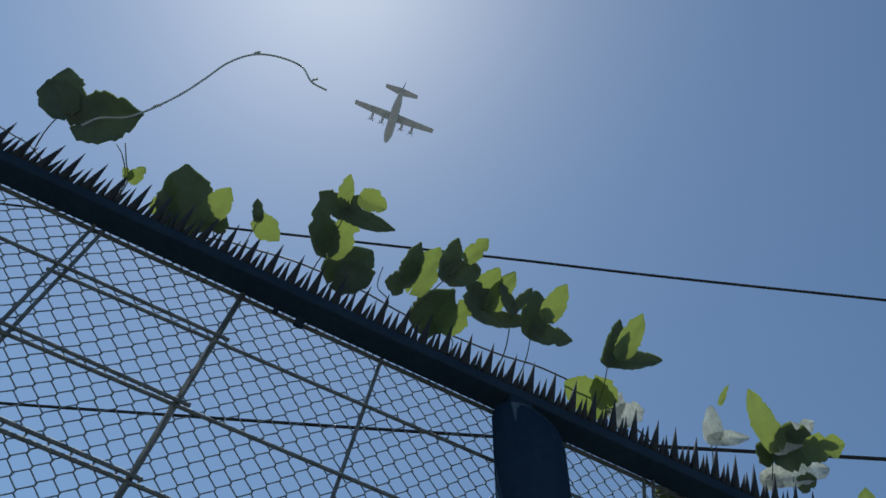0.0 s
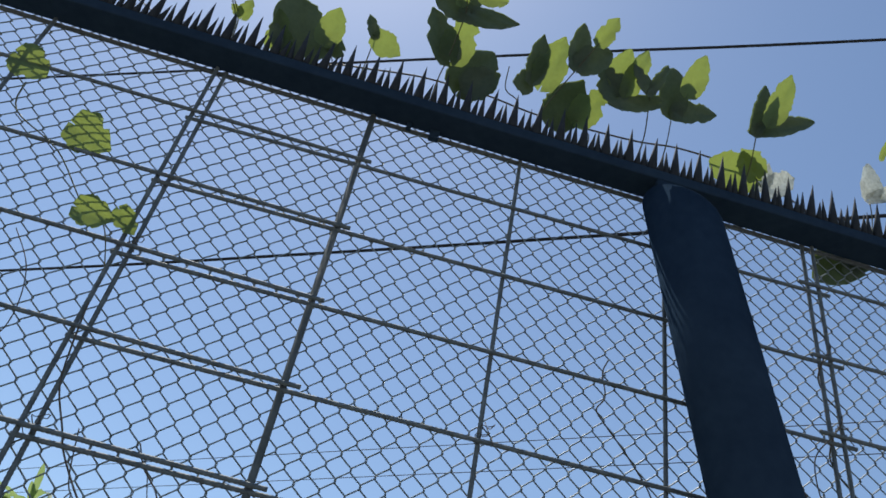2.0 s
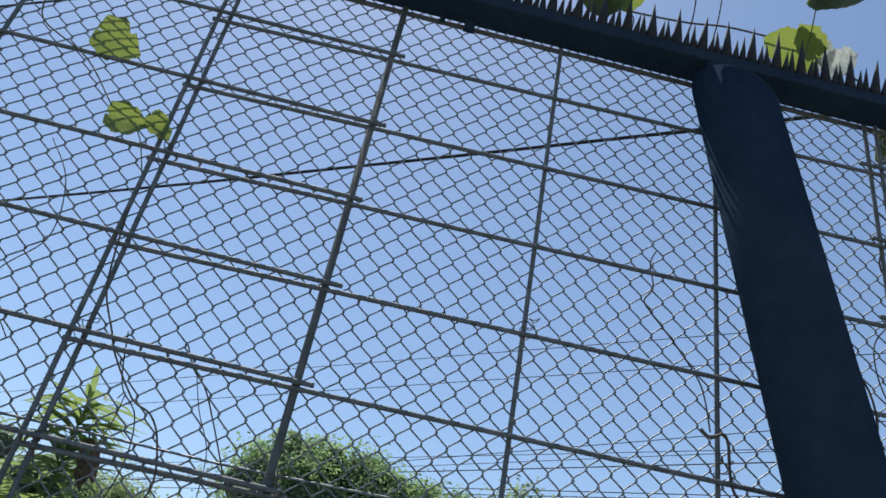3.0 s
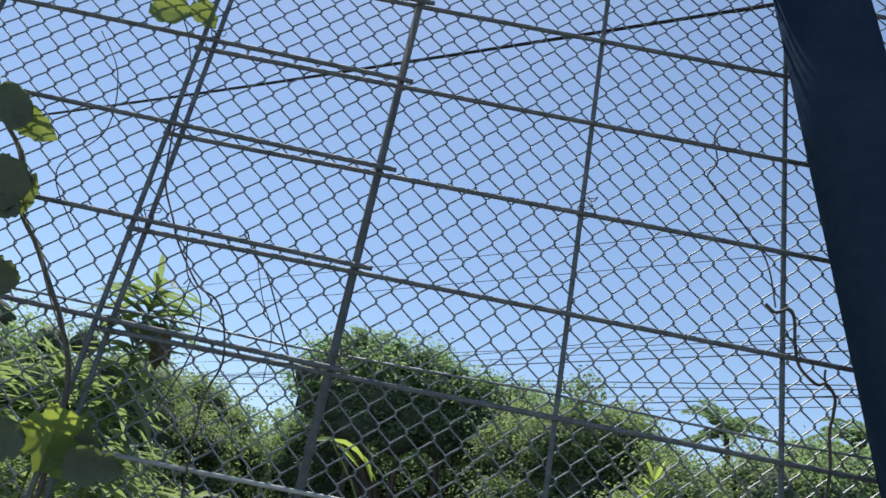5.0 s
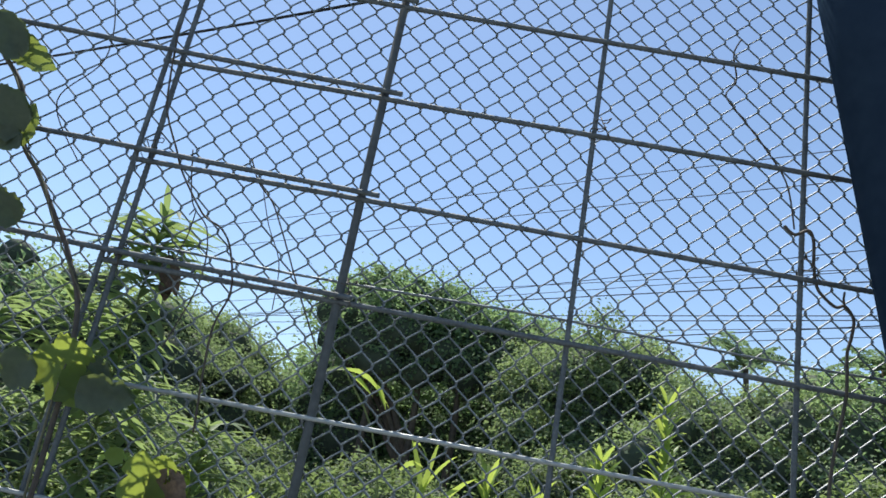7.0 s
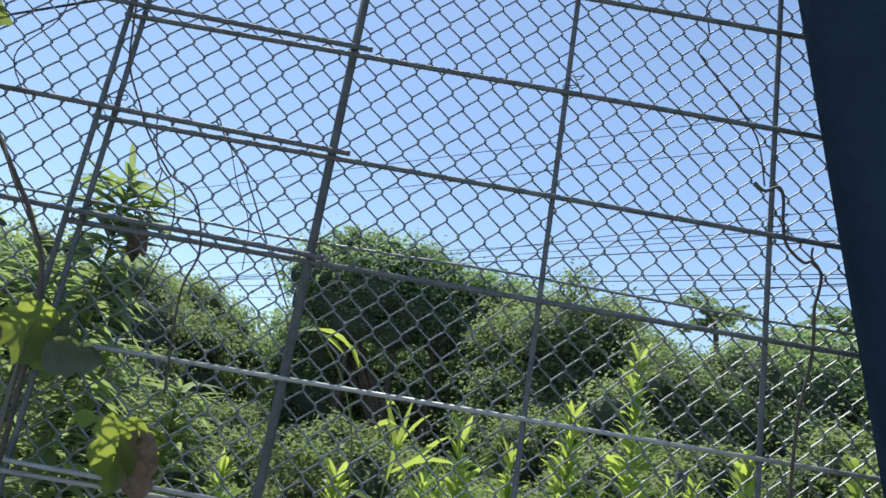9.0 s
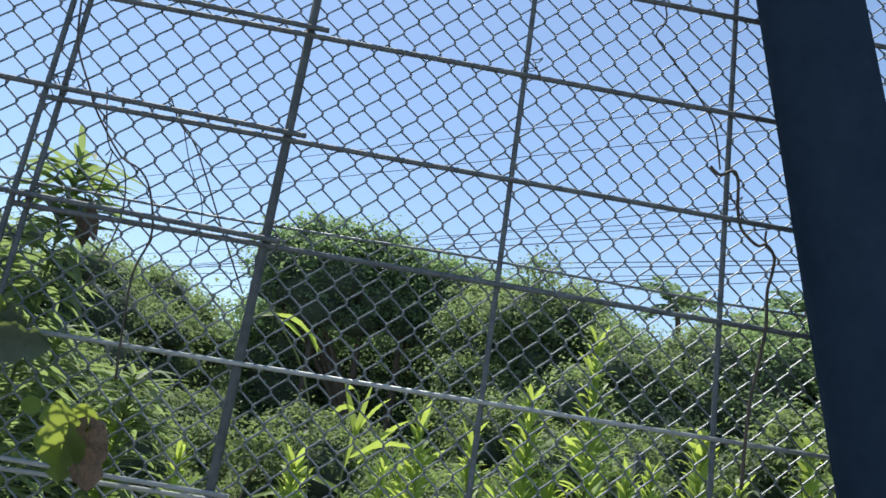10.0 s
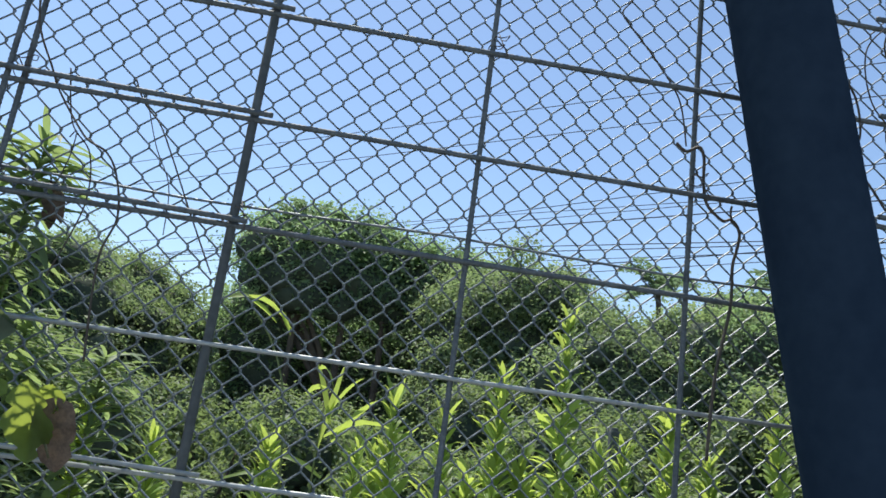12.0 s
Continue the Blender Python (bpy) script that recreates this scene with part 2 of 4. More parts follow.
LEVELS = [2.828, 2.587, 2.354, 2.121, 1.888, 1.667, 1.443, 1.209, 0.975, 0.74, 0.505, 0.27, 0.035]
upright = mesh_from("vertical_bar", *rebar(3.06), REBAR, True)
for x, y in ((-0.468, -0.016), (-0.94, -0.016), (-1.39, -0.016), (-1.83, -0.016),
             (-0.441, -0.004), (0.452, -0.004), (0.897, -0.004), (1.342, -0.004),
             (1.368, -0.016), (1.82, -0.016), (2.27, -0.016), (2.72, -0.016)):
    ob = new("vertical_bar", upright)
    ob.parent = fence
    ob.location = (x - 0.3, y, 0)
    ob.rotation_euler = (0, radians(random.uniform(-0.12, 0.12)), random.uniform(0, 6))
lengths = {"a": rebar(1.90), "b": rebar(1.88)}
level = {k: mesh_from("horizontal_bar", *g, REBAR, True) for k, g in lengths.items()}
pipes = {k: mesh_from("horizontal_pipe", *tube([(0, 0, 0), (0, 0, n * 0.5), (0, 0, n)], 0.0044, 10), GALVANISED, True) for k, n in (("a", 1.9), ("b", 1.88))}
for x0, lift, y, key, dip in ((-1.865, 0.044, -0.027, "a", 1.05), (-0.478, 0.0, -0.015, "b", 0.0), (1.30, 0.012, -0.027, "a", 0.0)):
    for z in LEVELS:
        if z == 1.443 and x0 < -1:
            continue
        ob = new("horizontal_bar", pipes[key] if z in (1.443, 1.209) else level[key])
        ob.parent = fence
        ob.location = (x0 - 0.3 + random.uniform(-0.006, 0.006), y, z + lift + random.uniform(-0.002, 0.002))
        ob.rotation_euler = (0, radians(90 + dip + random.uniform(-0.08, 0.08)), 0)
part("vertical_pipe", tube([(0.0, -0.008, 0.0), (0.001, -0.008, 1.5), (0.0, -0.012, 3.06)], 0.0088, 10), PIPE, fence, "thicker grey steel pipe where two grids overlap")
part("tension_wire", tube([(FENCE_X0 + i * 0.25, 0.0, 1.715 + 0.004 * math.sin(i * 1.7)) for i in range(24)], 0.0026, 6), WIRE, fence, "straight tension wire")
part("top_rail", tube([(FENCE_X0, 0.006, 3.102), (-0.3, 0.006, 3.040), (FENCE_X1, 0.006, 2.972)], 0.007, 8), PIPE, fence, "thin rusty top rail")
for x, z in ((-0.455, 1.905), (-0.455, 2.375), (0.0, 1.68), (1.355, 2.14), (1.355, 2.37), (0.897, 1.9), (0.452, 2.13), (-0.455, 1.67)):
    ring = [(x + 0.014 * math.cos(a) + 0.001 * i, -0.014 + 0.016 * math.sin(a), z + 0.0025 * i - 0.012 + 0.006 * math.cos(a * 2)) for i, a in enumerate(np.linspace(0, 6.28 * 2.4, 22))]
    part("tie_wire", tube(ring + [(x + 0.03, -0.03, z - 0.02)], 0.0012, 4), TWIG, fence, "rusty twisted tie wire")

beam = thing("top_beam", (0.3, -0.05, 3.06), "dark painted steel beam along the top of the fence", "beam")
BEAM_FALL = 0.023  # the beam drops slightly along the fence
beam_verts, beam_faces = box(FENCE_X0, FENCE_X1, -0.10, -0.008, 3.034, 3.071, 0.005)
part("beam_tube", ([(v[0], v[1], v[2] - BEAM_FALL * v[0]) for v in beam_verts], beam_faces), STEEL, beam)
part("clip", box(0.17, 0.20, -0.03, -0.009, 2.998, 3.031, 0.003), STEEL, beam, "small steel clip under the beam")
part("clip", box(0.10, 0.115, -0.03, -0.012, 3.010, 3.033, 0.002), STEEL, beam)

# the post is a round pipe that leans along the fence; its top is cut aslant under the beam
LEAN, POST_R, POST_Y = 0.192, 0.099, -0.136


def post_x(z):
    return 1.002 + LEAN * (2.29 - z)


def leaning_pipe(sides=48):
    verts, faces = [], []
    rows = [GROUND - 0.1, 0.8, 1.6, 2.3, None]
    for z in rows:
        for k in range(sides):
            a = 2 * math.pi * k / sides
            dx, dy = POST_R * math.cos(a), POST_R * math.sin(a)
            at = 2.85 - 0.5 * dx if z is None else z
            verts.append((post_x(at) + dx, POST_Y + dy, at))
    for i in range(len(rows) - 1):
        for k in range(sides):
            a, b = i * sides + k, i * sides + (k + 1) % sides
            faces.append((a, b, b + sides, a + sides))
    n = (len(rows) - 1) * sides
    faces += [tuple(range(sides))[::-1], tuple(n + k for k in range(sides))]
    return verts, faces


post = thing("slanting_post", (post_x(0), POST_Y, GROUND), "dark blue-grey painted round steel post slanting under the beam", "post")
part("post_pipe", leaning_pipe(), STEEL, post)
part("bracket", box(post_x(2.9) - 0.045, post_x(2.9) + 0.03, -0.098, -0.04, 2.80, 3.016, 0.006), STEEL, post, "short steel bracket that joins post and beam")


def spike(h, r):
    return tube([(0, 0, 0), (0, 0, h * 0.5), (0, 0, h)], [r, r * 0.52, 0.0006], 6)


strip = thing("spike_strip", (0, 0, 0), "dark plastic strip of sharp bird spikes screwed to the beam", "bird spikes", "spike strips on the beam")
part("strip_base", box(0.002, 0.498, -0.030, 0.030, 0.0, 0.005, 0.0015), SPIKE, strip)
tall, middle, short = (mesh_from("spike", *spike(h, r), SPIKE, True) for h, r in ((0.124, 0.0165), (0.084, 0.0115), (0.070, 0.0105)))
for i in range(7):
    for j, (me, dx, y, lx, ly) in enumerate(((tall, 0.0, -0.026, 0.02, 0.18), (short, 0.024, -0.03, 0.08, 0.12), (middle, 0.046, -0.024, -0.04, 0.2), (short, 0.060, 0.0, 0.10, 0.05))):
        ob = new("spike", me)
        ob.parent = strip
        ob.location = (0.018 + i * 0.0715 + dx, y, 0.004)
        ob.rotation_euler = (ly + random.uniform(-0.05, 0.05), lx + random.uniform(-0.05, 0.05), 0)
strip.location = (-2.55, -0.062, 3.071 + 2.55 * BEAM_FALL)
strip.rotation_euler = (0, BEAM_FALL, 0)
for i in range(1, 11):
    copy_thing(strip, pose(-2.55 + i * 0.5 + random.uniform(-0.002, 0.002), -0.062 + random.uniform(-0.002, 0.002), 3.071 + BEAM_FALL * (2.55 - i * 0.5), 0, math.degrees(BEAM_FALL)))


# ---- cables ----
def cable(points, radius, label, name="cable", sides=6):
    pts = smooth_line(points, 8)
    single(name, tube(pts, radius, sides), CABLE, tuple(pts[0]), label, "cable", smooth=True)


cable([(-18.0, 14.9, 6.6), (-4.93, 7.70, 6.36), (-0.58, 5.30, 6.34), (2.41, 3.62, 6.34), (3.07, 3.24, 6.34), (14.0, -2.9, 6.5)], 0.019, "black overhead cable beyond the fence", "overhead_cable")


def high_line(x0, y0, x1, y1, radius, z=9.3):
    """A level overhead line through two places, hung on for a long way past both."""
    a, b = Vector((x0, y0, z)), Vector((x1, y1, z))
    way = (b - a).normalized()
    pts = [a + way * d for d in range(-66, 46, 4)]
    single("power_line", tube(pts, radius, 5), CABLE, tuple(pts[0]), "thin black overhead power line", "power line", smooth=True)


for x0, y0, x1, y1, r in ((-0.77, 18.25, 7.18, 11.96, 0.010),
                          (-8.39, 26.40, 7.84, 13.19, 0.011),
                          (1.17, 26.41, 7.98, 18.81, 0.013),
                          (1.29, 27.82, 9.99, 19.74, 0.020),
                          (4.93, 22.67, 9.51, 18.73, 0.012),
                          (6.34, 28.73, 13.79, 22.16, 0.013),
                          (7.46, 30.48, 14.30, 23.03, 0.015),
                          (-12.71, 40.61, -5.33, 35.03, 0.018),
                          (-4.90, 43.31, 4.61, 32.35, 0.022),
                          (1.23, 27.13, 9.07, 19.50, 0.012),
                          (-13.36, 42.73, -5.56, 36.52, 0.018)):
    high_line(x0, y0, x1, y1, r)
cable([(-14.0, 8.4, 6.55), (-3.5, 3.92, 6.4), (-0.37, 2.58, 6.38), (1.25, 1.9, 6.38), (3.94, 0.77, 6.38), (14.0, -3.5, 6.5)], 0.011, "black overhead cable above the fence", "overhead_cable")

# ---- aircraft ----
plane = thing("aeroplane", (0, 0, 0), "grey four-engined propeller aeroplane flying overhead", "aeroplane")


def loft(rings):
    """A body along y from rings of (y, half width, half height, z)."""
    verts, faces, n = [], [], 14
    for y, w, h, z in rings:
        for k in range(n):
            a = 2 * math.pi * k / n
            verts.append((w * math.cos(a), y, z + h * math.sin(a)))
    for i in range(len(rings) - 1):
        for k in range(n):
            a, b = i * n + k, i * n + (k + 1) % n
            faces.append((a, b, b + n, a + n))
    faces += [tuple(range(n))[::-1], tuple((len(rings) - 1) * n + k for k in range(n))]
    return verts, faces


def aerofoil(root, tip, root_chord, tip_chord, thick):
    """A tapered wing panel from root to tip; chords lie along y."""
    verts = []
    for p, c in ((root, root_chord), (tip, tip_chord)):
        for dy, dz in ((0.35, 0), (0.2, 0.5), (-0.2, 0.35), (-0.65, 0), (-0.2, -0.35), (0.2, -0.5)):
            off = Vector((0, dy * c, dz * thick * c)) if abs(tip[2] - root[2]) < abs(tip[0] - root[0]) else Vector((dz * thick * c, dy * c, 0))
            verts.append(Vector(p) + off)
    return verts, [(i, (i + 1) % 6, 6 + (i + 1) % 6, 6 + i) for i in range(6)] + [(5, 4, 3, 2, 1, 0), (6, 7, 8, 9, 10, 11)]


part("fuselage", loft([(14.8, 0.2, 0.2, -0.6), (13.8, 1.0, 0.9, -0.5), (12, 1.7, 1.7, -0.1), (9.5, 2.15, 2.2, 0), (-3, 2.15, 2.2, 0), (-8, 1.8, 1.6, 0.7), (-12, 1.1, 1.0, 1.3), (-15, 0.5, 0.5, 1.7)]), PLANE_GREY, plane)
wing = part("wing", join(aerofoil((0, 2.2, 2.3), (20.2, 1.6, 2.9), 5.0, 2.5, 0.14), aerofoil((0, 2.2, 2.3), (-20.2, 1.6, 2.9), 5.0, 2.5, 0.14)), PLANE_GREY, plane, smooth=False)
part("tailplane", join(aerofoil((0, -12.6, 1.9), (8.0, -13.2, 1.9), 4.2, 2.0, 0.1), aerofoil((0, -12.6, 1.9), (-8.0, -13.2, 1.9), 4.2, 2.0, 0.1)), PLANE_GREY, plane, smooth=False)
part("tail_fin", aerofoil((0, -12.2, 1.5), (0, -14.6, 8.6), 6.0, 2.6, 0.1), PLANE_GREY, plane, smooth=False)
for x in (-10.2, -5.0, 5.0, 10.2):
    engine = part("engine", loft([(6.6, 0.25, 0.25, 1.8), (6.0, 0.55, 0.6, 1.75), (3.5, 0.65, 0.8, 1.8), (0.5, 0.3, 0.4, 2.1)]), PLANE_GREY, plane)
    engine.data.transform(Matrix.Translation((x, 0, 0)))
    blades = []
    for k in range(4):
        a = math.pi / 4 + k * math.pi / 2
        c, s = math.cos(a), math.sin(a)
        blades.append(([(x + c * 0.2 - s * 0.15, 6.35, 1.8 + s * 0.2 + c * 0.15), (x + c * 2.0 - s * 0.2, 6.4, 1.8 + s * 2.0 + c * 0.2), (x + c * 2.0 + s * 0.2, 6.25, 1.8 + s * 2.0 - c * 0.2), (x + c * 0.2 + s * 0.15, 6.3, 1.8 + s * 0.2 - c * 0.15),
                        (x + c * 0.2, 6.5, 1.8 + s * 0.2), (x + c * 2.0, 6.45, 1.8 + s * 2.0)], [(0, 1, 5, 4), (4, 5, 2, 3), (0, 3, 2, 1)]))
    part("propeller", join(*blades), CABLE, engine, "dark four-bladed propeller", False)
plane.matrix_world = pose(-13.0, 188.5, 335.0, 0, 0, -5)


# ---- vines on the fence ----
def leaf_blade(length, width, seed, lobed=True):
    """A broad leaf along +x, face towards +z: a shallow fold, a curl and an uneven edge."""
    rng = random.Random(seed)
    rows, cols = 19, 3
    verts, faces = [], []
    curl, fold, twist = rng.uniform(-0.3, 0.4), rng.uniform(0.0, 0.45), rng.uniform(-0.4, 0.4)
    bay, deep, point = rng.uniform(0.5, 0.68), rng.uniform(0.10, 0.42), rng.uniform(0.35, 0.85)
    for i in range(rows):
        t = i / (rows - 1)
        half = width * 0.5 * max(0.0, 1 - abs(2 * t - 0.9) ** 2.4 / 1.32) ** 0.62
        if t > 0.55:
            half *= 1 - point * ((t - 0.55) / 0.45) ** 1.5
        if lobed:
            half *= 1 - deep * math.exp(-((t - bay) / 0.08) ** 2)
        if i in (0, rows - 1):
            half = width * 0.03
        for j in range(-cols, cols + 1):
            s = j / cols
            edge = 1 + (rng.uniform(-0.08, 0.05) + (0.022 if i % 2 else -0.022) if abs(j) == cols else 0)
            back = -0.16 * length * abs(s) * (1 - t) ** 3
            x = length * t + back
            y = half * s * edge
            z = fold * abs(y) + curl * length * (t - 0.4) ** 2 + twist * y * t + 0.012 * length * math.sin(9 * t + 5 * s + seed)
            verts.append((x, y, z))
    n = 2 * cols + 1
    for i in range(rows - 1):
        for j in range(n - 1):
            a = i * n + j
            faces.append((a, a + n, a + n + 1, a + 1))
    return verts, faces


leaf_count = [0]
TONES = {"m": (VINE_LEAF, ""), "s": (SUNLIT_LEAF, ""), "b": (BACKLIT_LEAF, ""), "d": (VINE_LEAF, ""), "w": (PALE_LIT_LEAF, "curled leaf with its sunlit folds coloured white"), "r": (BROWN_LEAF, "dry brown curled leaf")}


def vine_shoot(leaves, stems):
    """One shoot: its stems and its leaves (base, angle on the leaf's own slanting face, length, width, slant)."""
    base = stems[0][0]
    kinds = {l[7] for l in leaves}
    label = "dead brown vine leaf hanging on the fence" if kinds == {"r"} else "vine shoot with leaves coloured pale as if sunlit, above the fence" if "w" in kinds else "green vine shoot with broad lobed leaves on the fence"
    shoot = thing("vine_shoot", base, label, "vine", "vine shoots on the fence")
    for st in stems:
        if st[0][2] > 3.14:
            st = [(st[0][0] - 0.01, -0.03, 3.10)] + st
        part("stem", tube(smooth_line(st, 5), 0.0024, 5, 0.0015), STEM, shoot)
    for x, y, z, ang, length, width, slant, tone in leaves:
        leaf_count[0] += 1
        seed = leaf_count[0] * 7
        p, a = radians(slant), radians(ang)
        u, v = Vector((1, 0, 0)), Vector((0, -math.sin(p), math.cos(p)))
        along = u * math.cos(a) + v * math.sin(a)
        face = u.cross(v)
        across = face.cross(along)
        m = Matrix((along, across, face)).transposed()
        verts, faces = leaf_blade(length * 1.0, width * 1.0, seed)
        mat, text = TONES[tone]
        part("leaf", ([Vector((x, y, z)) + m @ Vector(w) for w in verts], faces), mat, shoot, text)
        if tone in "dm":
            # an added copy of the blade lies sunward of this leaf to shade it
            for lift in (0.007,):
                verts, faces = leaf_blade(length, width * 1.03, seed)
                over = Vector((x, y, z)) + sun_way * lift
                part("leaf", ([over + m @ Vector(w) for w in verts], faces), mat, shoot)


vine_shoot([(-0.375, 0.09, 1.715, -85, 0.085, 0.04, 10, 'r'), (-0.365, 0.085, 1.71, -70, 0.07, 0.03, 0, 'r')], [[(-0.40, 0.11, 1.76), (-0.375, 0.09, 1.71)]])


def creeper(points, radius, label, mat, name="creeper"):
    pts = smooth_line(points, 8)
    single(name, tube(pts, radius, 5), mat, tuple(pts[0]), label, "vine", smooth=True)


TENDRIL_LINE = [(-0.575, -0.285, 3.109), (-0.557, -0.288, 3.166), (-0.504, -0.292, 3.215), (-0.469, -0.295, 3.303), (-0.434, -0.305, 3.427), (-0.413, -0.315, 3.545), (-0.393, -0.325, 3.672), (-0.347, -0.335, 3.772), (-0.275, -0.341, 3.820), (-0.189, -0.347, 3.817), (-0.128, -0.354, 3.739), (-0.067, -0.360, 3.720)]
creeper(TENDRIL_LINE, 0.0034, "pale young tendril arching above the beam", TENDRIL, "tendril")
for n in (3, 7, 10):
    p = Vector(TENDRIL_LINE[n])
    creeper([p, p + Vector((0.004, -0.004, 0.012)), p + Vector((0.014, -0.008, 0.022))], 0.0042, "small unopened leaf bud on the tendril", TENDRIL, "leaf_bud")
creeper([(-0.32, 0.01, 3.12), (-0.17, -0.01, 3.20), (-0.05, -0.02, 3.22), (0.04, -0.02, 3.24), (0.13, -0.03, 3.24), (0.31, -0.03, 3.24), (0.47, -0.02, 3.23), (0.64, -0.02, 3.23), (0.81, -0.02, 3.24), (0.93, -0.03, 3.25), (1.07, -0.03, 3.25), (1.17, -0.03, 3.24), (1.25, -0.01, 3.22), (1.38, 0.0, 3.17), (1.45, 0.0, 3.08)], 0.003, "dark vine stem creeping along the spikes", TWIG)
creeper([(-1.5, -0.03, 3.24), (-1.2, -0.03, 3.25), (-0.94, -0.03, 3.26), (-0.89, -0.03, 3.25), (-0.84, -0.03, 3.24), (-0.79, -0.02, 3.24), (-0.70, -0.02, 3.18), (-0.6, -0.02, 3.08)], 0.0024, "dark vine stem creeping along the spikes", TWIG)
creeper([(0.855, -0.02, 1.99), (0.877, -0.02, 1.975), (0.902, -0.026, 1.986), (0.916, -0.02, 1.967), (0.920, -0.015, 1.917), (0.927, -0.015, 1.875), (0.940, -0.02, 1.853), (0.966, -0.015, 1.839), (0.984, -0.015, 1.844), (1.001, -0.015, 1.820), (0.997, -0.015, 1.783), (0.989, -0.015, 1.746), (0.985, -0.02, 1.66), (0.96, -0.02, 1.52), (0.95, -0.02, 1.36)], 0.0034, "thick dark dead vine hooked on the net", TWIG)
creeper([(0.984, -0.015, 1.844), (0.978, -0.02, 1.856), (0.981, -0.018, 1.872)], 0.0024, "broken side twig of the dead vine", TWIG)
creeper([(0.747, -0.012, 2.42), (0.733, -0.012, 2.379), (0.742, -0.012, 2.315), (0.722, -0.012, 2.275), (0.743, -0.012, 2.243), (0.775, -0.012, 2.207), (0.81, -0.012, 2.165), (0.86, -0.012, 2.09), (0.88, -0.012, 1.99)], 0.0019, "thin dry vine caught in the net", TWIG)
creeper([(-0.46, -0.03, 2.2), (-0.445, -0.03, 2.08), (-0.427, -0.03, 1.995), (-0.384, -0.03, 1.915), (-0.366, -0.012, 1.876), (-0.312, -0.012, 1.808), (-0.289, -0.012, 1.788), (-0.255, -0.012, 1.772), (-0.227, -0.012, 1.731), (-0.20, -0.03, 1.646), (-0.215, -0.03, 1.56), (-0.20, -0.02, 1.38)], 0.0022, "thin dry vine caught in the net", TWIG)
creeper([(-0.327, -0.012, 1.79), (-0.316, -0.015, 1.802), (-0.318, -0.012, 1.75), (-0.33, -0.012, 1.69)], 0.0013, "dry vine tip with a curled end", TWIG)
creeper([(-0.235, -0.012, 1.93), (-0.209, -0.012, 1.884), (-0.171, -0.012, 1.846), (-0.140, -0.012, 1.794), (-0.116, -0.012, 1.75), (-0.083, -0.012, 1.688), (-0.016, -0.02, 1.569)], 0.0017, "thin dry vine caught in the net", TWIG)
creeper([(-0.2, -0.012, 1.88), (-0.168, -0.012, 1.80), (-0.128, -0.012, 1.725), (-0.118, -0.012, 1.63)], 0.0011, "thin dry vine caught in the net", TWIG)
creeper([(1.205, -0.02, 2.24), (1.25, -0.02, 2.17), (1.262, -0.02, 2.09), (1.252, -0.02, 2.02), (1.30, -0.03, 1.93), (1.335, -0.03, 1.87), (1.31, -0.03, 1.76)], 0.0026, "dark dead vine hanging beside the post", TWIG)
creeper([(-0.36, -0.01, 1.93), (-0.33, -0.01, 1.82), (-0.28, -0.02, 1.76), (-0.27, -0.01, 1.66), (-0.30, -0.02, 1.52)], 0.0015, "thin dry vine caught in the net", TWIG)
creeper([(-0.70, -0.01, 2.35), (-0.62, -0.02, 2.24), (-0.60, -0.01, 2.10), (-0.66, -0.02, 1.98), (-0.58, -0.01, 1.86)], 0.0014, "thin dry vine caught in the net", TWIG)
creeper([(1.352 + 0.022 * math.sin(k * 1.3), -0.012 + 0.02 * math.cos(k * 1.3), 2.72 - 0.045 * k) for k in range(26)], 0.0022, "dead brown vine twined round the doubled bars", TWIG)
creeper([(1.33, -0.03, 2.36), (1.27, -0.03, 2.28), (1.29, -0.02, 2.16), (1.36, -0.03, 2.06), (1.34, -0.03, 1.95)], 0.0018, "dead brown vine twined round the doubled bars", TWIG)
creeper([(-0.84, -0.06, 2.15), (-0.79, -0.06, 2.06), (-0.72, -0.05, 1.98), (-0.68, -0.05, 1.87), (-0.62, -0.05, 1.80), (-0.56, -0.05, 1.72), (-0.51, -0.05, 1.65), (-0.45, -0.06, 1.52), (-0.42, -0.08, 1.2), (-0.4, -0.1, 0.4), (-0.38, -0.1, GROUND)], 0.0052, "thick vine stem climbing the fence", TWIG)
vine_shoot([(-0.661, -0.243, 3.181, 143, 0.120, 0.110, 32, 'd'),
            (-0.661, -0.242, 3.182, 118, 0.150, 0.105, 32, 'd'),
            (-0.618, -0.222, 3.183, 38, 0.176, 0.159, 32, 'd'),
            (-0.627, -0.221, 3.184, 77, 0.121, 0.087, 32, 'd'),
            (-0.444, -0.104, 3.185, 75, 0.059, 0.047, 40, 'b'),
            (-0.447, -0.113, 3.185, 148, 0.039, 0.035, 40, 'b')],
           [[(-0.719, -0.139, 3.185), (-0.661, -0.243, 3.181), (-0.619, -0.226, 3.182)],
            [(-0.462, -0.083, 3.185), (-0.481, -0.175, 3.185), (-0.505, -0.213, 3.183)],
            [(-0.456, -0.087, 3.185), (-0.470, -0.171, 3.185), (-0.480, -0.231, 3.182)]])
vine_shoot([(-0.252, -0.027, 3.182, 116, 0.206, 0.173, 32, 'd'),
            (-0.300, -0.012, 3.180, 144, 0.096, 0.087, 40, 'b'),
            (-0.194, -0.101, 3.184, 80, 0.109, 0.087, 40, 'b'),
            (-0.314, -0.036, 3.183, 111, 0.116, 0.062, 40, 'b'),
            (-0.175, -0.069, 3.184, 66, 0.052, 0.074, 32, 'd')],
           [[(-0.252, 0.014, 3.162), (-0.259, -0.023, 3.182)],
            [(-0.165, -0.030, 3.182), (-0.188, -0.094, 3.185)]])
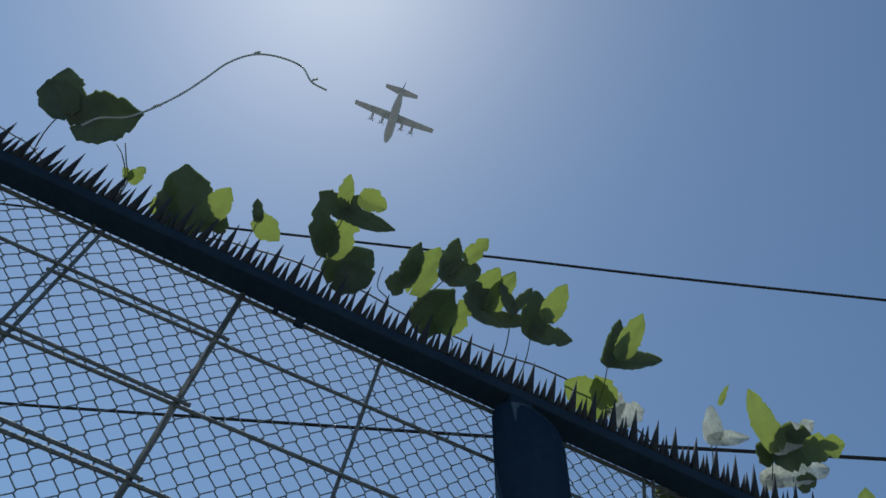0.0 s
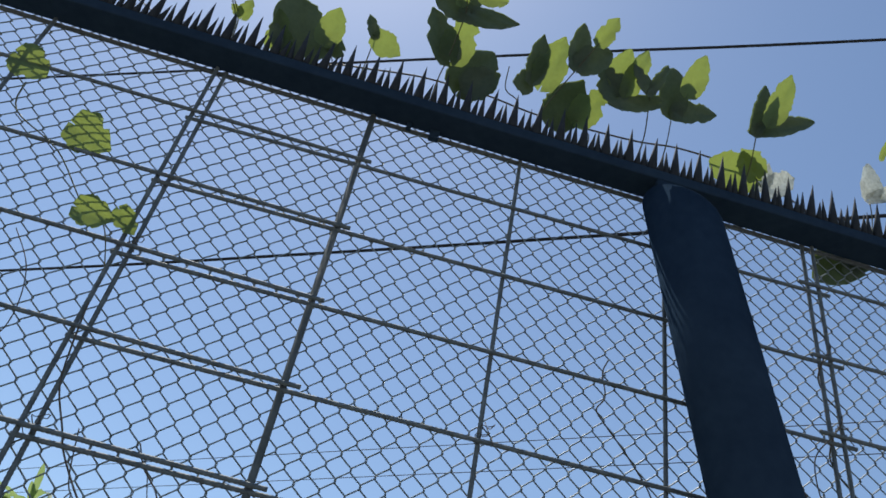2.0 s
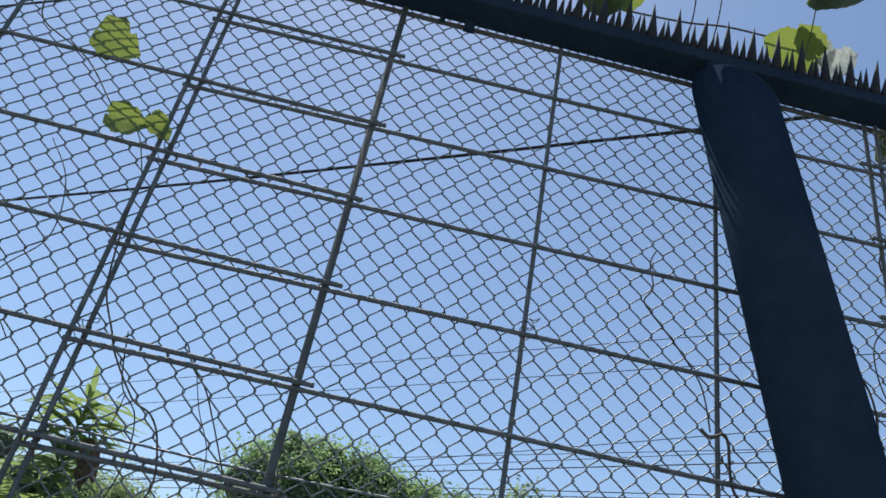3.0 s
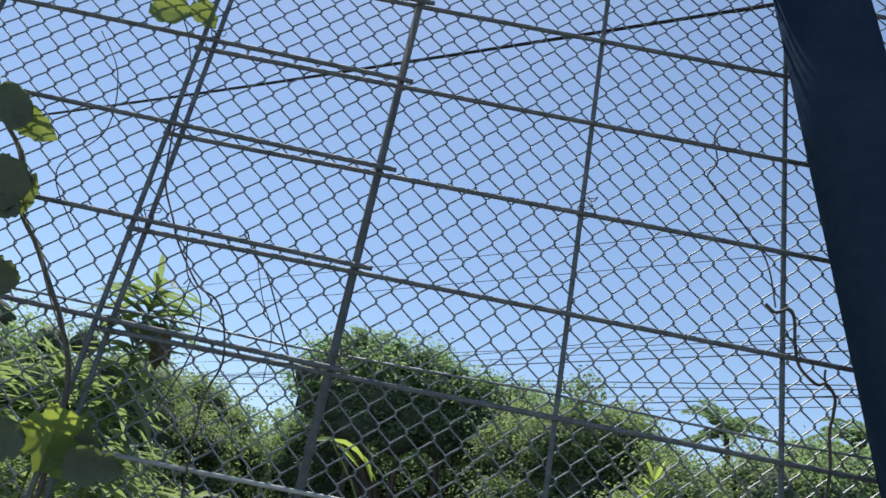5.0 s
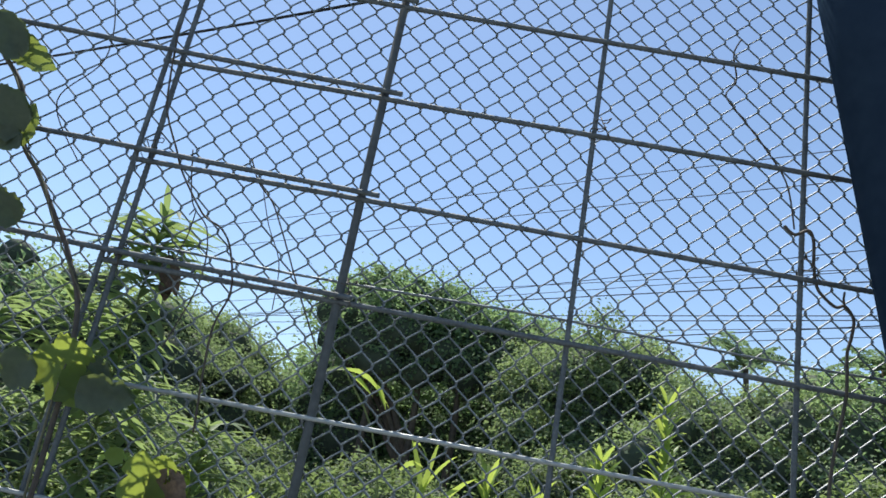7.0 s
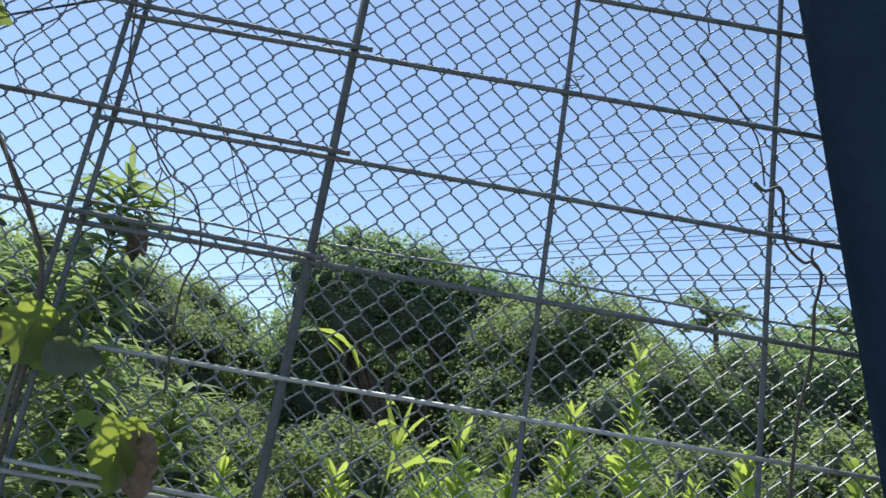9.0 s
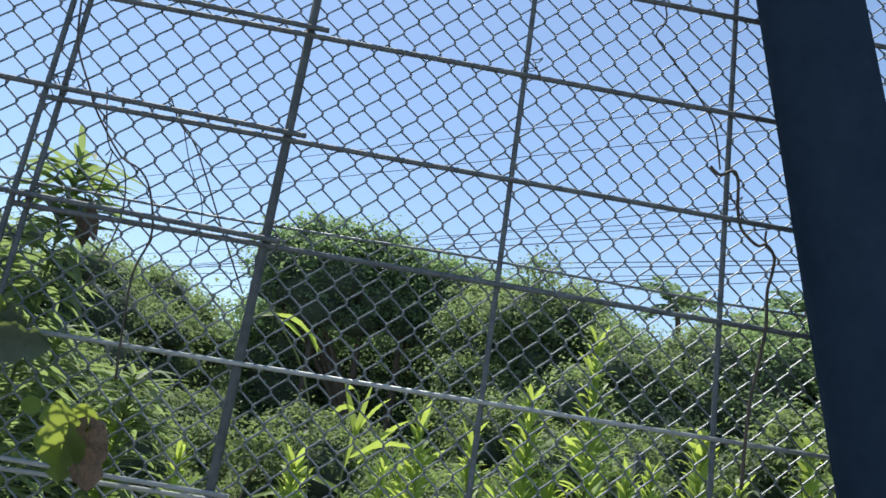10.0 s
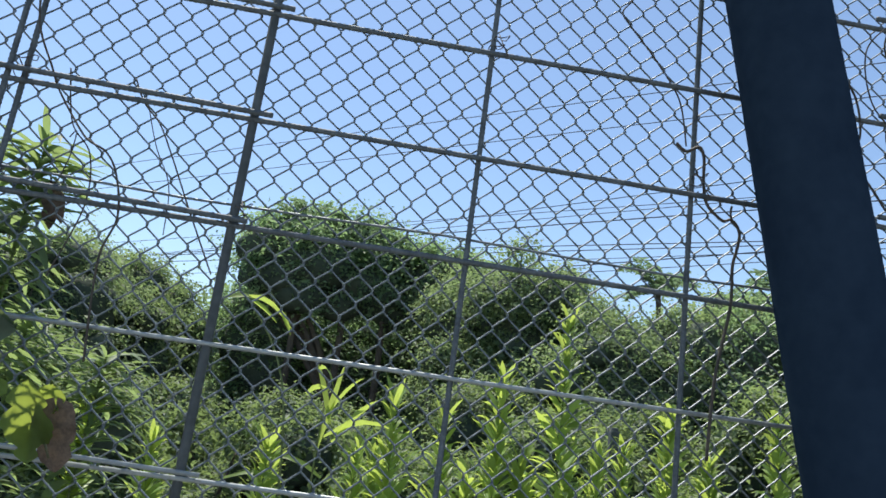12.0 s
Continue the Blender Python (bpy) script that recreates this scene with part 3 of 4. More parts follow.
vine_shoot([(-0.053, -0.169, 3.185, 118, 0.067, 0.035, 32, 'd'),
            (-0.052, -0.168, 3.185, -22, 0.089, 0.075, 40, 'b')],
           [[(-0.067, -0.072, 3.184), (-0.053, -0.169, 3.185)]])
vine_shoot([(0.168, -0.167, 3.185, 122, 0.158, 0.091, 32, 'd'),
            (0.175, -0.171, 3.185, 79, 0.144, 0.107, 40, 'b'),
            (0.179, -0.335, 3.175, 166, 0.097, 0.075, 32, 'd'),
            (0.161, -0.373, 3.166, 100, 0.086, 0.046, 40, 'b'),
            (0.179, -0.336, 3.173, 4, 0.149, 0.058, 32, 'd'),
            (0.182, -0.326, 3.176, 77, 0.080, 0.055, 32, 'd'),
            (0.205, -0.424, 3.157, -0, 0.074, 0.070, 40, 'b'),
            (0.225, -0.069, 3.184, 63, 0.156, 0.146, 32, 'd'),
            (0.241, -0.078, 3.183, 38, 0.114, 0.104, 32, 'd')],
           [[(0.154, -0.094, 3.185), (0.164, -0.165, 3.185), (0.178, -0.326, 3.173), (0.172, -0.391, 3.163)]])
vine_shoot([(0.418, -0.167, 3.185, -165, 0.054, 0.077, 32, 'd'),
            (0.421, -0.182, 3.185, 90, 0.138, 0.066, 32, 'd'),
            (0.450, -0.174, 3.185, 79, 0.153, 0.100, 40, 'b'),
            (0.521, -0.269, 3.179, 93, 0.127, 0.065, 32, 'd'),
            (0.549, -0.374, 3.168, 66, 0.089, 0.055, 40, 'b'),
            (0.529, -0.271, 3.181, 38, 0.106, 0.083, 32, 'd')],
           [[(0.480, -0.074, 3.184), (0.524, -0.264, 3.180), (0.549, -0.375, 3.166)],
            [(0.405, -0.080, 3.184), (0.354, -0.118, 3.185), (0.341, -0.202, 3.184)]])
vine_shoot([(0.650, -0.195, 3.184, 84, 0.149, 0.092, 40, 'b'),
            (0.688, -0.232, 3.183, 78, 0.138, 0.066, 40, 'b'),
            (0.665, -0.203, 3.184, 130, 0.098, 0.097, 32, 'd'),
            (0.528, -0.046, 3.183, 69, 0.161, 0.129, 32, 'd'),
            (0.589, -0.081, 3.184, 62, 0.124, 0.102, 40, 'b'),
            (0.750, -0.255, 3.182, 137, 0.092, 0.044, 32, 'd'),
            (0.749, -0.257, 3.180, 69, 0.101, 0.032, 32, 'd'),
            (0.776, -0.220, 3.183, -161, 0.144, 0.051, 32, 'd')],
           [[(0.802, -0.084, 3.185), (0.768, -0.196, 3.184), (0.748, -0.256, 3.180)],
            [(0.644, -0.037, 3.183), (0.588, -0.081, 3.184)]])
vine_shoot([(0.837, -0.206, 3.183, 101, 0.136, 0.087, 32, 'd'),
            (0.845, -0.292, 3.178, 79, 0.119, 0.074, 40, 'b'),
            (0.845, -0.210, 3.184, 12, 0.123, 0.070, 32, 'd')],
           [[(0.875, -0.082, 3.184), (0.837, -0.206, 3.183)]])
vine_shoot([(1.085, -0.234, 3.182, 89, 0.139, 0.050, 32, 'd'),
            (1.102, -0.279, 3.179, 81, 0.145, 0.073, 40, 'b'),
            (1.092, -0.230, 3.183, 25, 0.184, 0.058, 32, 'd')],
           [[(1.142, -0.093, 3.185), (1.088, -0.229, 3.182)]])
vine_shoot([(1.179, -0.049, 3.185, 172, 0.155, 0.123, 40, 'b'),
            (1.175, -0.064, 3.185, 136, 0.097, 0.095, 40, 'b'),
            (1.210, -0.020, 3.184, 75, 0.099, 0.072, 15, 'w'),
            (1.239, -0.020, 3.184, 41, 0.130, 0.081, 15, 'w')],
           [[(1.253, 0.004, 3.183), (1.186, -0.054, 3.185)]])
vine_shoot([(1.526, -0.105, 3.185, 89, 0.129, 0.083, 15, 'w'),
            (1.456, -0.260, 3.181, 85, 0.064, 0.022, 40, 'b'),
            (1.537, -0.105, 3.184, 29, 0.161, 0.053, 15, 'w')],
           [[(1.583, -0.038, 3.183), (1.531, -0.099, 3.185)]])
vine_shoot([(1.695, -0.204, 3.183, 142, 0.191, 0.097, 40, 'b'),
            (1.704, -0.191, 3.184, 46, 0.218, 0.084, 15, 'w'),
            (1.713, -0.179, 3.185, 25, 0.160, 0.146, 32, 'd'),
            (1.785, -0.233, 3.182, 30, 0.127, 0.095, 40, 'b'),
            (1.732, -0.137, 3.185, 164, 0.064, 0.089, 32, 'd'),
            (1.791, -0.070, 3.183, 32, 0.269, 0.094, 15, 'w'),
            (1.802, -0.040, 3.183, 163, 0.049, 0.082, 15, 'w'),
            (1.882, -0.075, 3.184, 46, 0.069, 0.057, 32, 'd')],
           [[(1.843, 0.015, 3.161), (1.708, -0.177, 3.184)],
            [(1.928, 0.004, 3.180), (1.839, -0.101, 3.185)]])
vine_shoot([(2.139, -0.062, 3.184, 100, 0.101, 0.080, 40, 'b'),
            (2.131, -0.058, 3.183, 149, 0.063, 0.073, 32, 'd')],
           [[(2.126, -0.035, 3.183), (2.128, -0.075, 3.184)]])
vine_shoot([(1.523, 0.030, 3.065, -130, 0.156, 0.148, 18, 'm'),
            (1.528, 0.018, 3.045, -87, 0.085, 0.100, 18, 'm')],
           [[(1.536, 0.030, 3.092), (1.521, 0.030, 3.053)]])
vine_shoot([(1.819, 0.030, 3.033, -146, 0.183, 0.137, 18, 'd'),
            (1.764, 0.018, 2.900, -116, 0.150, 0.110, 18, 'd'),
            (1.648, 0.006, 2.664, -107, 0.080, 0.086, 18, 'd')],
           [[(1.824, 0.030, 3.125), (1.819, 0.030, 3.033)]])
vine_shoot([(-0.947, -0.040, 2.861, -25, 0.097, 0.105, 25, 'b'),
            (-0.700, -0.052, 2.663, -21, 0.113, 0.114, 25, 'b'),
            (-0.576, -0.064, 2.414, -7, 0.090, 0.079, 25, 'b'),
            (-0.496, -0.040, 2.453, -44, 0.072, 0.058, 25, 'b')],
           [[(-0.881, -0.040, 2.770), (-0.855, -0.040, 2.670), (-0.708, -0.040, 2.580), (-0.589, -0.040, 2.449), (-0.515, -0.040, 2.402), (-0.463, -0.040, 2.291)]])
vine_shoot([(-0.766, -0.060, 2.079, -25, 0.102, 0.073, 25, 'b'),
            (-0.742, -0.072, 2.048, 125, 0.092, 0.071, 18, 'm'),
            (-0.680, -0.084, 1.881, 141, 0.098, 0.101, 18, 'm'),
            (-0.681, -0.060, 1.868, 67, 0.080, 0.057, 25, 'b'),
            (-0.688, -0.072, 1.873, -113, 0.040, 0.069, 18, 'm'),
            (-0.617, -0.084, 1.698, 140, 0.070, 0.064, 18, 'm')],
           [[(-0.837, -0.060, 2.151), (-0.789, -0.060, 2.060), (-0.722, -0.060, 1.978), (-0.678, -0.060, 1.868), (-0.617, -0.060, 1.805), (-0.562, -0.060, 1.718), (-0.509, -0.060, 1.646), (-0.448, -0.060, 1.568)]])
vine_shoot([(-0.387, -0.100, 1.451, -179, 0.107, 0.118, 25, 's'),
            (-0.386, -0.112, 1.438, -117, 0.070, 0.068, 25, 's'),
            (-0.371, -0.124, 1.406, 3, 0.090, 0.063, 18, 'd'),
            (-0.381, -0.100, 1.441, -4, 0.044, 0.065, 18, 'd'),
            (-0.490, -0.112, 1.442, -122, 0.057, 0.075, 18, 'd')],
           [[(-0.420, -0.100, 1.197), (-0.429, -0.100, 1.402), (-0.416, -0.100, 1.485), (-0.387, -0.100, 1.449)]])
vine_shoot([(-0.226, -0.100, 1.246, 97, 0.097, 0.088, 25, 's'),
            (-0.219, -0.112, 1.308, 10, 0.039, 0.049, 25, 's'),
            (-0.221, -0.124, 1.257, -89, 0.055, 0.046, 25, 's'),
            (-0.303, -0.100, 1.310, 41, 0.032, 0.032, 25, 's')],
           [[(-0.190, -0.100, 1.217), (-0.224, -0.100, 1.285)]])
vine_shoot([(-0.195, -0.110, 1.297, -84, 0.108, 0.078, 18, 'r')],
           [[(-0.201, -0.110, 1.307), (-0.194, -0.110, 1.294)]])
vine_shoot([(1.40, 0.030, 1.775, -70, 0.125, 0.115, 22, 's'),
            (1.41, 0.034, 1.675, -100, 0.120, 0.110, 22, 's'),
            (1.46, 0.040, 1.56, -80, 0.150, 0.130, 22, 'b'),
            (1.52, 0.030, 1.72, -60, 0.130, 0.120, 22, 's')],
           [[(1.47, 0.03, 1.20), (1.45, 0.03, 1.56), (1.42, 0.03, 1.70), (1.40, 0.03, 1.79)]])


# ---- weeds just behind the fence ----
def lance_leaf(base, way, length, width, droop, roll=0.0):
    """A narrow pointed leaf that arches over."""
    way = Vector(way).normalized()
    side = way.cross(Vector((0, 0, 1))).normalized()
    side = side * math.cos(roll) + side.cross(way) * math.sin(roll)
    verts, faces = [], []
    for i in range(5):
        t = i / 4
        c = Vector(base) + way * length * t - Vector((0, 0, 1)) * droop * length * t * t
        w = width * 0.5 * math.sin(math.pi * min(0.97, t * 0.85 + 0.12)) if i < 4 else 0.0004
        lift = Vector((0, 0, 0.25 * w))
        verts += [c - side * w + lift, c, c + side * w + lift]
    for i in range(4):
        a = i * 3
        faces += [(a, a + 3, a + 4, a + 1), (a + 1, a + 4, a + 5, a + 2)]
    return verts, faces


def weed(x, y, top, seed, spread=1.0, leaves=180, leaf=0.112, name="tall_weed", upright=1.0, mat=WEED_LEAF):
    """An upright leafy weed with a bushy tip."""
    rng = random.Random(seed)
    plant = thing(name, (x, y, GROUND), "tall bright green weed with narrow pointed leaves", "weed", "weeds behind the fence")
    height = top - GROUND
    bend = (rng.uniform(-0.06, 0.06), rng.uniform(-0.05, 0.05))
    line = [Vector((x + bend[0] * (i / 8) ** 2, y + bend[1] * (i / 8) ** 2, GROUND + height * i / 8)) for i in range(9)]
    part("stem", tube(line, 0.0045, 5, 0.0012), WEED_STEM, plant)
    geos = []
    for i in range(leaves):
        t = 0.42 + 0.58 * (i / leaves) ** 0.8
        f = t * 8
        k = min(7, int(f))
        at = line[k].lerp(line[k + 1], f - k)
        a = i * 2.4 + rng.uniform(-0.4, 0.4)
        size = leaf * (1.3 - 0.6 * max(0, t - 0.75) / 0.25) * rng.uniform(0.75, 1.2) * spread
        rise = (0.75 + 1.2 * max(0, t - 0.75) / 0.25) * upright
        geos.append(lance_leaf(at, (math.cos(a), math.sin(a), rise), size, size * rng.uniform(0.13, 0.19), rng.uniform(0.1, 0.6), rng.uniform(-0.6, 0.6)))
    part("foliage", join(*geos), mat, plant, kind="stuff")


def goldenrod(x, y, top, seed, leaves=150, start=0.5):
    """A tall stalk with long narrow leaves standing out all along it and a tuft at the tip."""
    rng = random.Random(seed)
    plant = thing("goldenrod", (x, y, GROUND), "tall weed with long narrow spreading leaves, green toned down for shade", "weed", "weeds behind the fence")
    height = top - GROUND
    bend = rng.uniform(0.01, 0.05)
    line = [Vector((x + bend * (i / 8) ** 2, y, GROUND + height * i / 8)) for i in range(9)]
    part("stem", tube(line, 0.0062, 6, 0.0025), WEED_STEM, plant)
    geos = []
    for i in range(leaves):
        t = start + (1 - start) * (i / leaves) ** 0.85
        f = t * 8
        k = min(7, int(f))
        at = line[k].lerp(line[k + 1], f - k)
        a = i * 2.4 + rng.uniform(-0.4, 0.4)
        tip = max(0, t - 0.9) / 0.1
        size = (0.155 - 0.02 * tip) * rng.uniform(0.7, 1.2)
        geos.append(lance_leaf(at, (math.cos(a), math.sin(a), rng.uniform(0.0, 0.45) + 0.5 * tip * rng.uniform(0, 1) ** 2), size, size * 0.12 + 0.004, rng.uniform(0.15, 0.6)))
    for i in range(38):
        at = line[7].lerp(line[8], 0.35 + 0.65 * i / 38)
        a = i * 2.4 + rng.uniform(-0.3, 0.3)
        size = rng.uniform(0.085, 0.15)
        geos.append(lance_leaf(at, (math.cos(a), math.sin(a), rng.uniform(0.0, 0.7)), size, 0.015, rng.uniform(0.1, 0.5), rng.uniform(-0.5, 0.5)))
    part("foliage", join(*geos), SHADED_WEED, plant, kind="stuff")


def reed(x, y, blades, seed, top=1.38, lean=0.0):
    rng = random.Random(seed)
    plant = thing("reed_clump", (x, y, GROUND), "sunlit reed with long arching green blades", "reed", "weeds behind the fence")
    part("stem", tube(smooth_line([(x, y, GROUND), (x + 0.01, y, 0.6), (x + lean * 0.2, y, top - 0.25), (x + lean, y, top)], 6), 0.004, 5, 0.002), WEED_STEM, plant)
    for dx, z, ax, rise, length, droop in blades:
        part("blade", lance_leaf((x + dx, y, z), (ax, rng.uniform(-0.25, 0.1), rise), length, 0.015, droop, rng.uniform(0.6, 1.1)), WEED_LEAF, plant)


for i, (x, y, top) in enumerate(((0.79, 0.40, 1.68), (0.64, 0.42, 1.51), (1.00, 0.36, 1.47), (0.43, 0.40, 1.42), (1.35, 0.42, 1.50), (0.55, 0.60, 1.40), (0.88, 0.55, 1.36), (1.15, 0.60, 1.42),
                                 (0.10, 0.45, 1.28), (-0.12, 0.5, 1.26), (1.64, 0.35, 1.74), (1.82, 0.5, 1.62), (1.52, 0.35, 1.40), (0.30, 0.62, 1.30), (-0.35, 0.45, 1.32), (0.73, 0.32, 1.32), (0.5, 0.3, 1.26), (0.95, 0.75, 1.34), (0.68, 0.8, 1.36), (1.25, 0.5, 1.38), (0.38, 0.75, 1.30), (1.1, 0.85, 1.40), (0.05, 0.7, 1.22))):
    weed(x, y, top, 40 + i)
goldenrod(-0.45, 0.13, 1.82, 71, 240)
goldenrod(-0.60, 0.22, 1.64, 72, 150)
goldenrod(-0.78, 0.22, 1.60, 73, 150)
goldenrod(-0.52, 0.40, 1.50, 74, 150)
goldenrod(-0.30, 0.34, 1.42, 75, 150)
reed(0.215, 0.38, ((0.0, 1.28, 0.15, 1.0, 0.23, 0.1), (0.01, 1.31, 0.9, 0.75, 0.22, 0.5), (0.02, 1.34, -0.3, 1.0, 0.18, 0.2), (0.03, 1.3, 0.7, 1.2, 0.2, 0.3), (0.02, 1.22, -0.8, 0.6, 0.2, 0.5), (0.01, 1.36, 0.5, 1.0, 0.16, 0.3), (0.0, 1.15, 1.0, 0.5, 0.2, 0.6), (0.0, 1.1, -1.0, 0.5, 0.18, 0.7)), 5)
reed(0.16, 0.38, ((-0.16, 1.605, 1.0, 0.15, 0.12, 0.75), (-0.15, 1.595, 1.0, -0.35, 0.07, 0.3), (-0.155, 1.605, -0.9, 0.0, 0.06, 0.3), (-0.08, 1.58, 0.5, -0.6, 0.05, 0.3), (0.03, 1.46, 0.25, 0.25, 0.06, 1.3), (0.01, 1.40, 0.5, 0.6, 0.10, 0.7), (0.0, 1.20, -0.9, 0.4, 0.2, 0.6), (0.0, 1.12, 0.8, 0.5, 0.2, 0.6)), 6, 1.60, -0.16)


stake = thing("stake", (1.13, 1.05, GROUND), "short weathered grey stake among the weeds", "stake")
part("stake_shaft", join(box(1.115, 1.145, 1.035, 1.065, GROUND - 0.1, 1.455, 0.004), box(1.119, 1.141, 1.039, 1.061, 1.453, 1.465, 0.004)), PIPE, stake, smooth=False)


# ---- bushes and trees ----
EYE = Vector((0.25, -1.47, 1.32))


def towards(az, dist, z):
    return (EYE.x + dist * math.sin(radians(az)), EYE.y + dist * math.cos(radians(az)), z)


def lump_leaves(lumps, n, size, seed, jitter=0.18, up=0.5, narrow=0.55, tuft=22, over=0.82):
    """Tufts of leaves over the outsides of overlapping lumps (x, y, z, rx, ry, rz)."""
    rng = np.random.default_rng(seed)
    lumps = np.array(lumps, float)
    area = (lumps[:, 3] * lumps[:, 5] + lumps[:, 4] * lumps[:, 5] + lumps[:, 3] * lumps[:, 4])
    m = max(1, n // tuft)
    pick = rng.choice(len(lumps), size=m, p=area / area.sum())
    d = rng.normal(size=(m, 3))
    d[:, 2] = np.abs(d[:, 2]) * np.where(rng.random(m) < over, 1, -1)
    d /= np.linalg.norm(d, axis=1)[:, None]
    L = lumps[pick]
    p = L[:, :3] + d * L[:, 3:] * (1 + jitter * rng.normal(size=m) * 0.7)[:, None]
    inside = np.zeros(m, bool)
    for k in range(len(lumps)):
        q = (p - lumps[k, :3]) / lumps[k, 3:]
        inside |= ((q * q).sum(1) < 0.62) & (pick != k)
    keep = ~inside & (p[:, 2] > GROUND + 0.02)
    p, d = p[keep], d[keep]
    reach = size * 1.6 * rng.uniform(0.6, 1.5, len(p))
    near = np.repeat(p, tuft, 0) + rng.normal(size=(len(p) * tuft, 3)) * np.repeat(reach, tuft)[:, None] * np.array([1, 1, 0.7])
    ways = np.repeat(d, tuft, 0) * 0.7 + np.array([0, 0, up]) + rng.normal(size=near.shape) * 0.4
    return leaf_cloud(near, ways, size * rng.uniform(0.6, 1.35, len(near)), seed + 1, narrow)


# solids added inside the lumps to block light and show as inner shade
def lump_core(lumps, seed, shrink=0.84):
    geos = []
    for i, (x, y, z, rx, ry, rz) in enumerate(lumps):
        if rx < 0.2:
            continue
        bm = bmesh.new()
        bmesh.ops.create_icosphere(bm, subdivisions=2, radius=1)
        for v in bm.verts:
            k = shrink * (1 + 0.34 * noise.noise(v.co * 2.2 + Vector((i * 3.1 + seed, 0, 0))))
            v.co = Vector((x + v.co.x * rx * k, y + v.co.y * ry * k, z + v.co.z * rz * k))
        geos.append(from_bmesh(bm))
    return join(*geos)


def bush(name, at, lumps, n, size, mat, label, category, seed, group="", trunk=None, jitter=0.18, narrow=0.55, over=0.82):
    ob = thing(name, at, label, category, group)
    if trunk:
        limbs = [tube(smooth_line([(at[0], at[1], GROUND - 0.05), (at[0] + 0.1, at[1], trunk * 0.5), (at[0], at[1] + 0.1, trunk)], 5), 0.16, 8, 0.09)]
        for x, y, z, rx, ry, rz in lumps[:6]:
            limbs.append(tube(smooth_line([(at[0], at[1], trunk * 0.7), ((at[0] + x) / 2, (at[1] + y) / 2, (trunk + z) / 2), (x, y, z)], 4), 0.07, 6, 0.02))
        part("trunk", join(*limbs), BARK, ob)
    else:
        part("stems", join(*[tube(smooth_line([(at[0], at[1], GROUND - 0.05), ((at[0] + l[0]) / 2, (at[1] + l[1]) / 2, l[2] * 0.5), (l[0], l[1], l[2])], 4), 0.025, 5, 0.008) for l in lumps]), BARK, ob)
    part("inner_shade_mass", lump_core(lumps, seed), SHADE_CORE, ob, kind="stuff")
    cloud_part("crown", *lump_leaves(lumps, n, size, seed, jitter, narrow=narrow, over=over), mat, ob)
    return ob


def random_lumps(centre, size, count, lump, seed):
    """Lumps that fill an ellipsoid's upper shell."""
    rng = random.Random(seed)
    out = [(*centre, size[0] * 0.42, size[1] * 0.42, size[2] * 0.5)]
    for i in range(count):
        a, e = rng.uniform(0, 2 * math.pi), math.asin(rng.uniform(-0.35, 0.95))
        k = rng.uniform(0.7, 1.05)
        r = lump * rng.uniform(0.7, 1.25)
        out.append((centre[0] + size[0] * k * math.cos(a) * math.cos(e), centre[1] + size[1] * k * math.sin(a) * math.cos(e), centre[2] + size[2] * k * math.sin(e), r, r, r * 1.05))
    return out


SKYLINE_AZ = (-46, -28, -24.6, -21.8, -19.4, -16.2, -14, -11.2, -9.4, -8.8, -7.7, -5.4, -1.9, 0.9, 2.8, 5.4, 8.5, 11.5, 13.7, 17.7, 21.6, 24.6, 27.1, 29.8, 35, 46)
SKYLINE_EL = (12, 10.6, 10.6, 10.9, 11.4, 11.0, 10.0, 9.6, 10.6, 12.2, 14.8, 16.2, 16.0, 15.4, 14.6, 14.5, 13.9, 13.2, 12.3, 11.8, 11.5, 11.8, 13.3, 13.8, 14.5, 14)


def hedge_lumps(az0, az1, dist, seed, step=1.9, girth=0.5, inward=-0.6):
    """Heaps of lumps whose tops follow the skyline and whose lower tiers step out."""
    rng = random.Random(seed)
    out = []
    az = az0 + step / 2
    while az < az1:
        top = EYE.z + dist * math.tan(radians(float(np.interp(az, SKYLINE_AZ, SKYLINE_EL)))) * rng.uniform(0.84, 0.97)
        r = girth * rng.uniform(0.35, 0.75)
        z, back = top - r * 0.8, rng.uniform(-0.5, 0.7)
        while z > GROUND:
            x, y, _ = towards(az + rng.uniform(-1.1, 1.1), dist + back + rng.uniform(-0.25, 0.25), 0)
            out.append((x, y, z, r * rng.uniform(0.9, 1.35), r, r * rng.uniform(0.6, 0.9)))
            for _ in range(3):
                # small sprays that break the lump's outline
                a, k = rng.uniform(0, 6.28), r * rng.uniform(0.2, 0.45)
                out.append((x + r * rng.uniform(0.5, 1.15) * math.cos(a), y + r * 0.95 * math.sin(a), z + r * rng.uniform(0.1, 1.0), k * 1.2, k, k))
            z -= r * rng.uniform(0.95, 1.4)
            back += rng.uniform(0.1, 0.75) * inward
            r = girth * rng.uniform(0.7, 1.3)
        az += step * rng.uniform(0.7, 1.2)
    return out


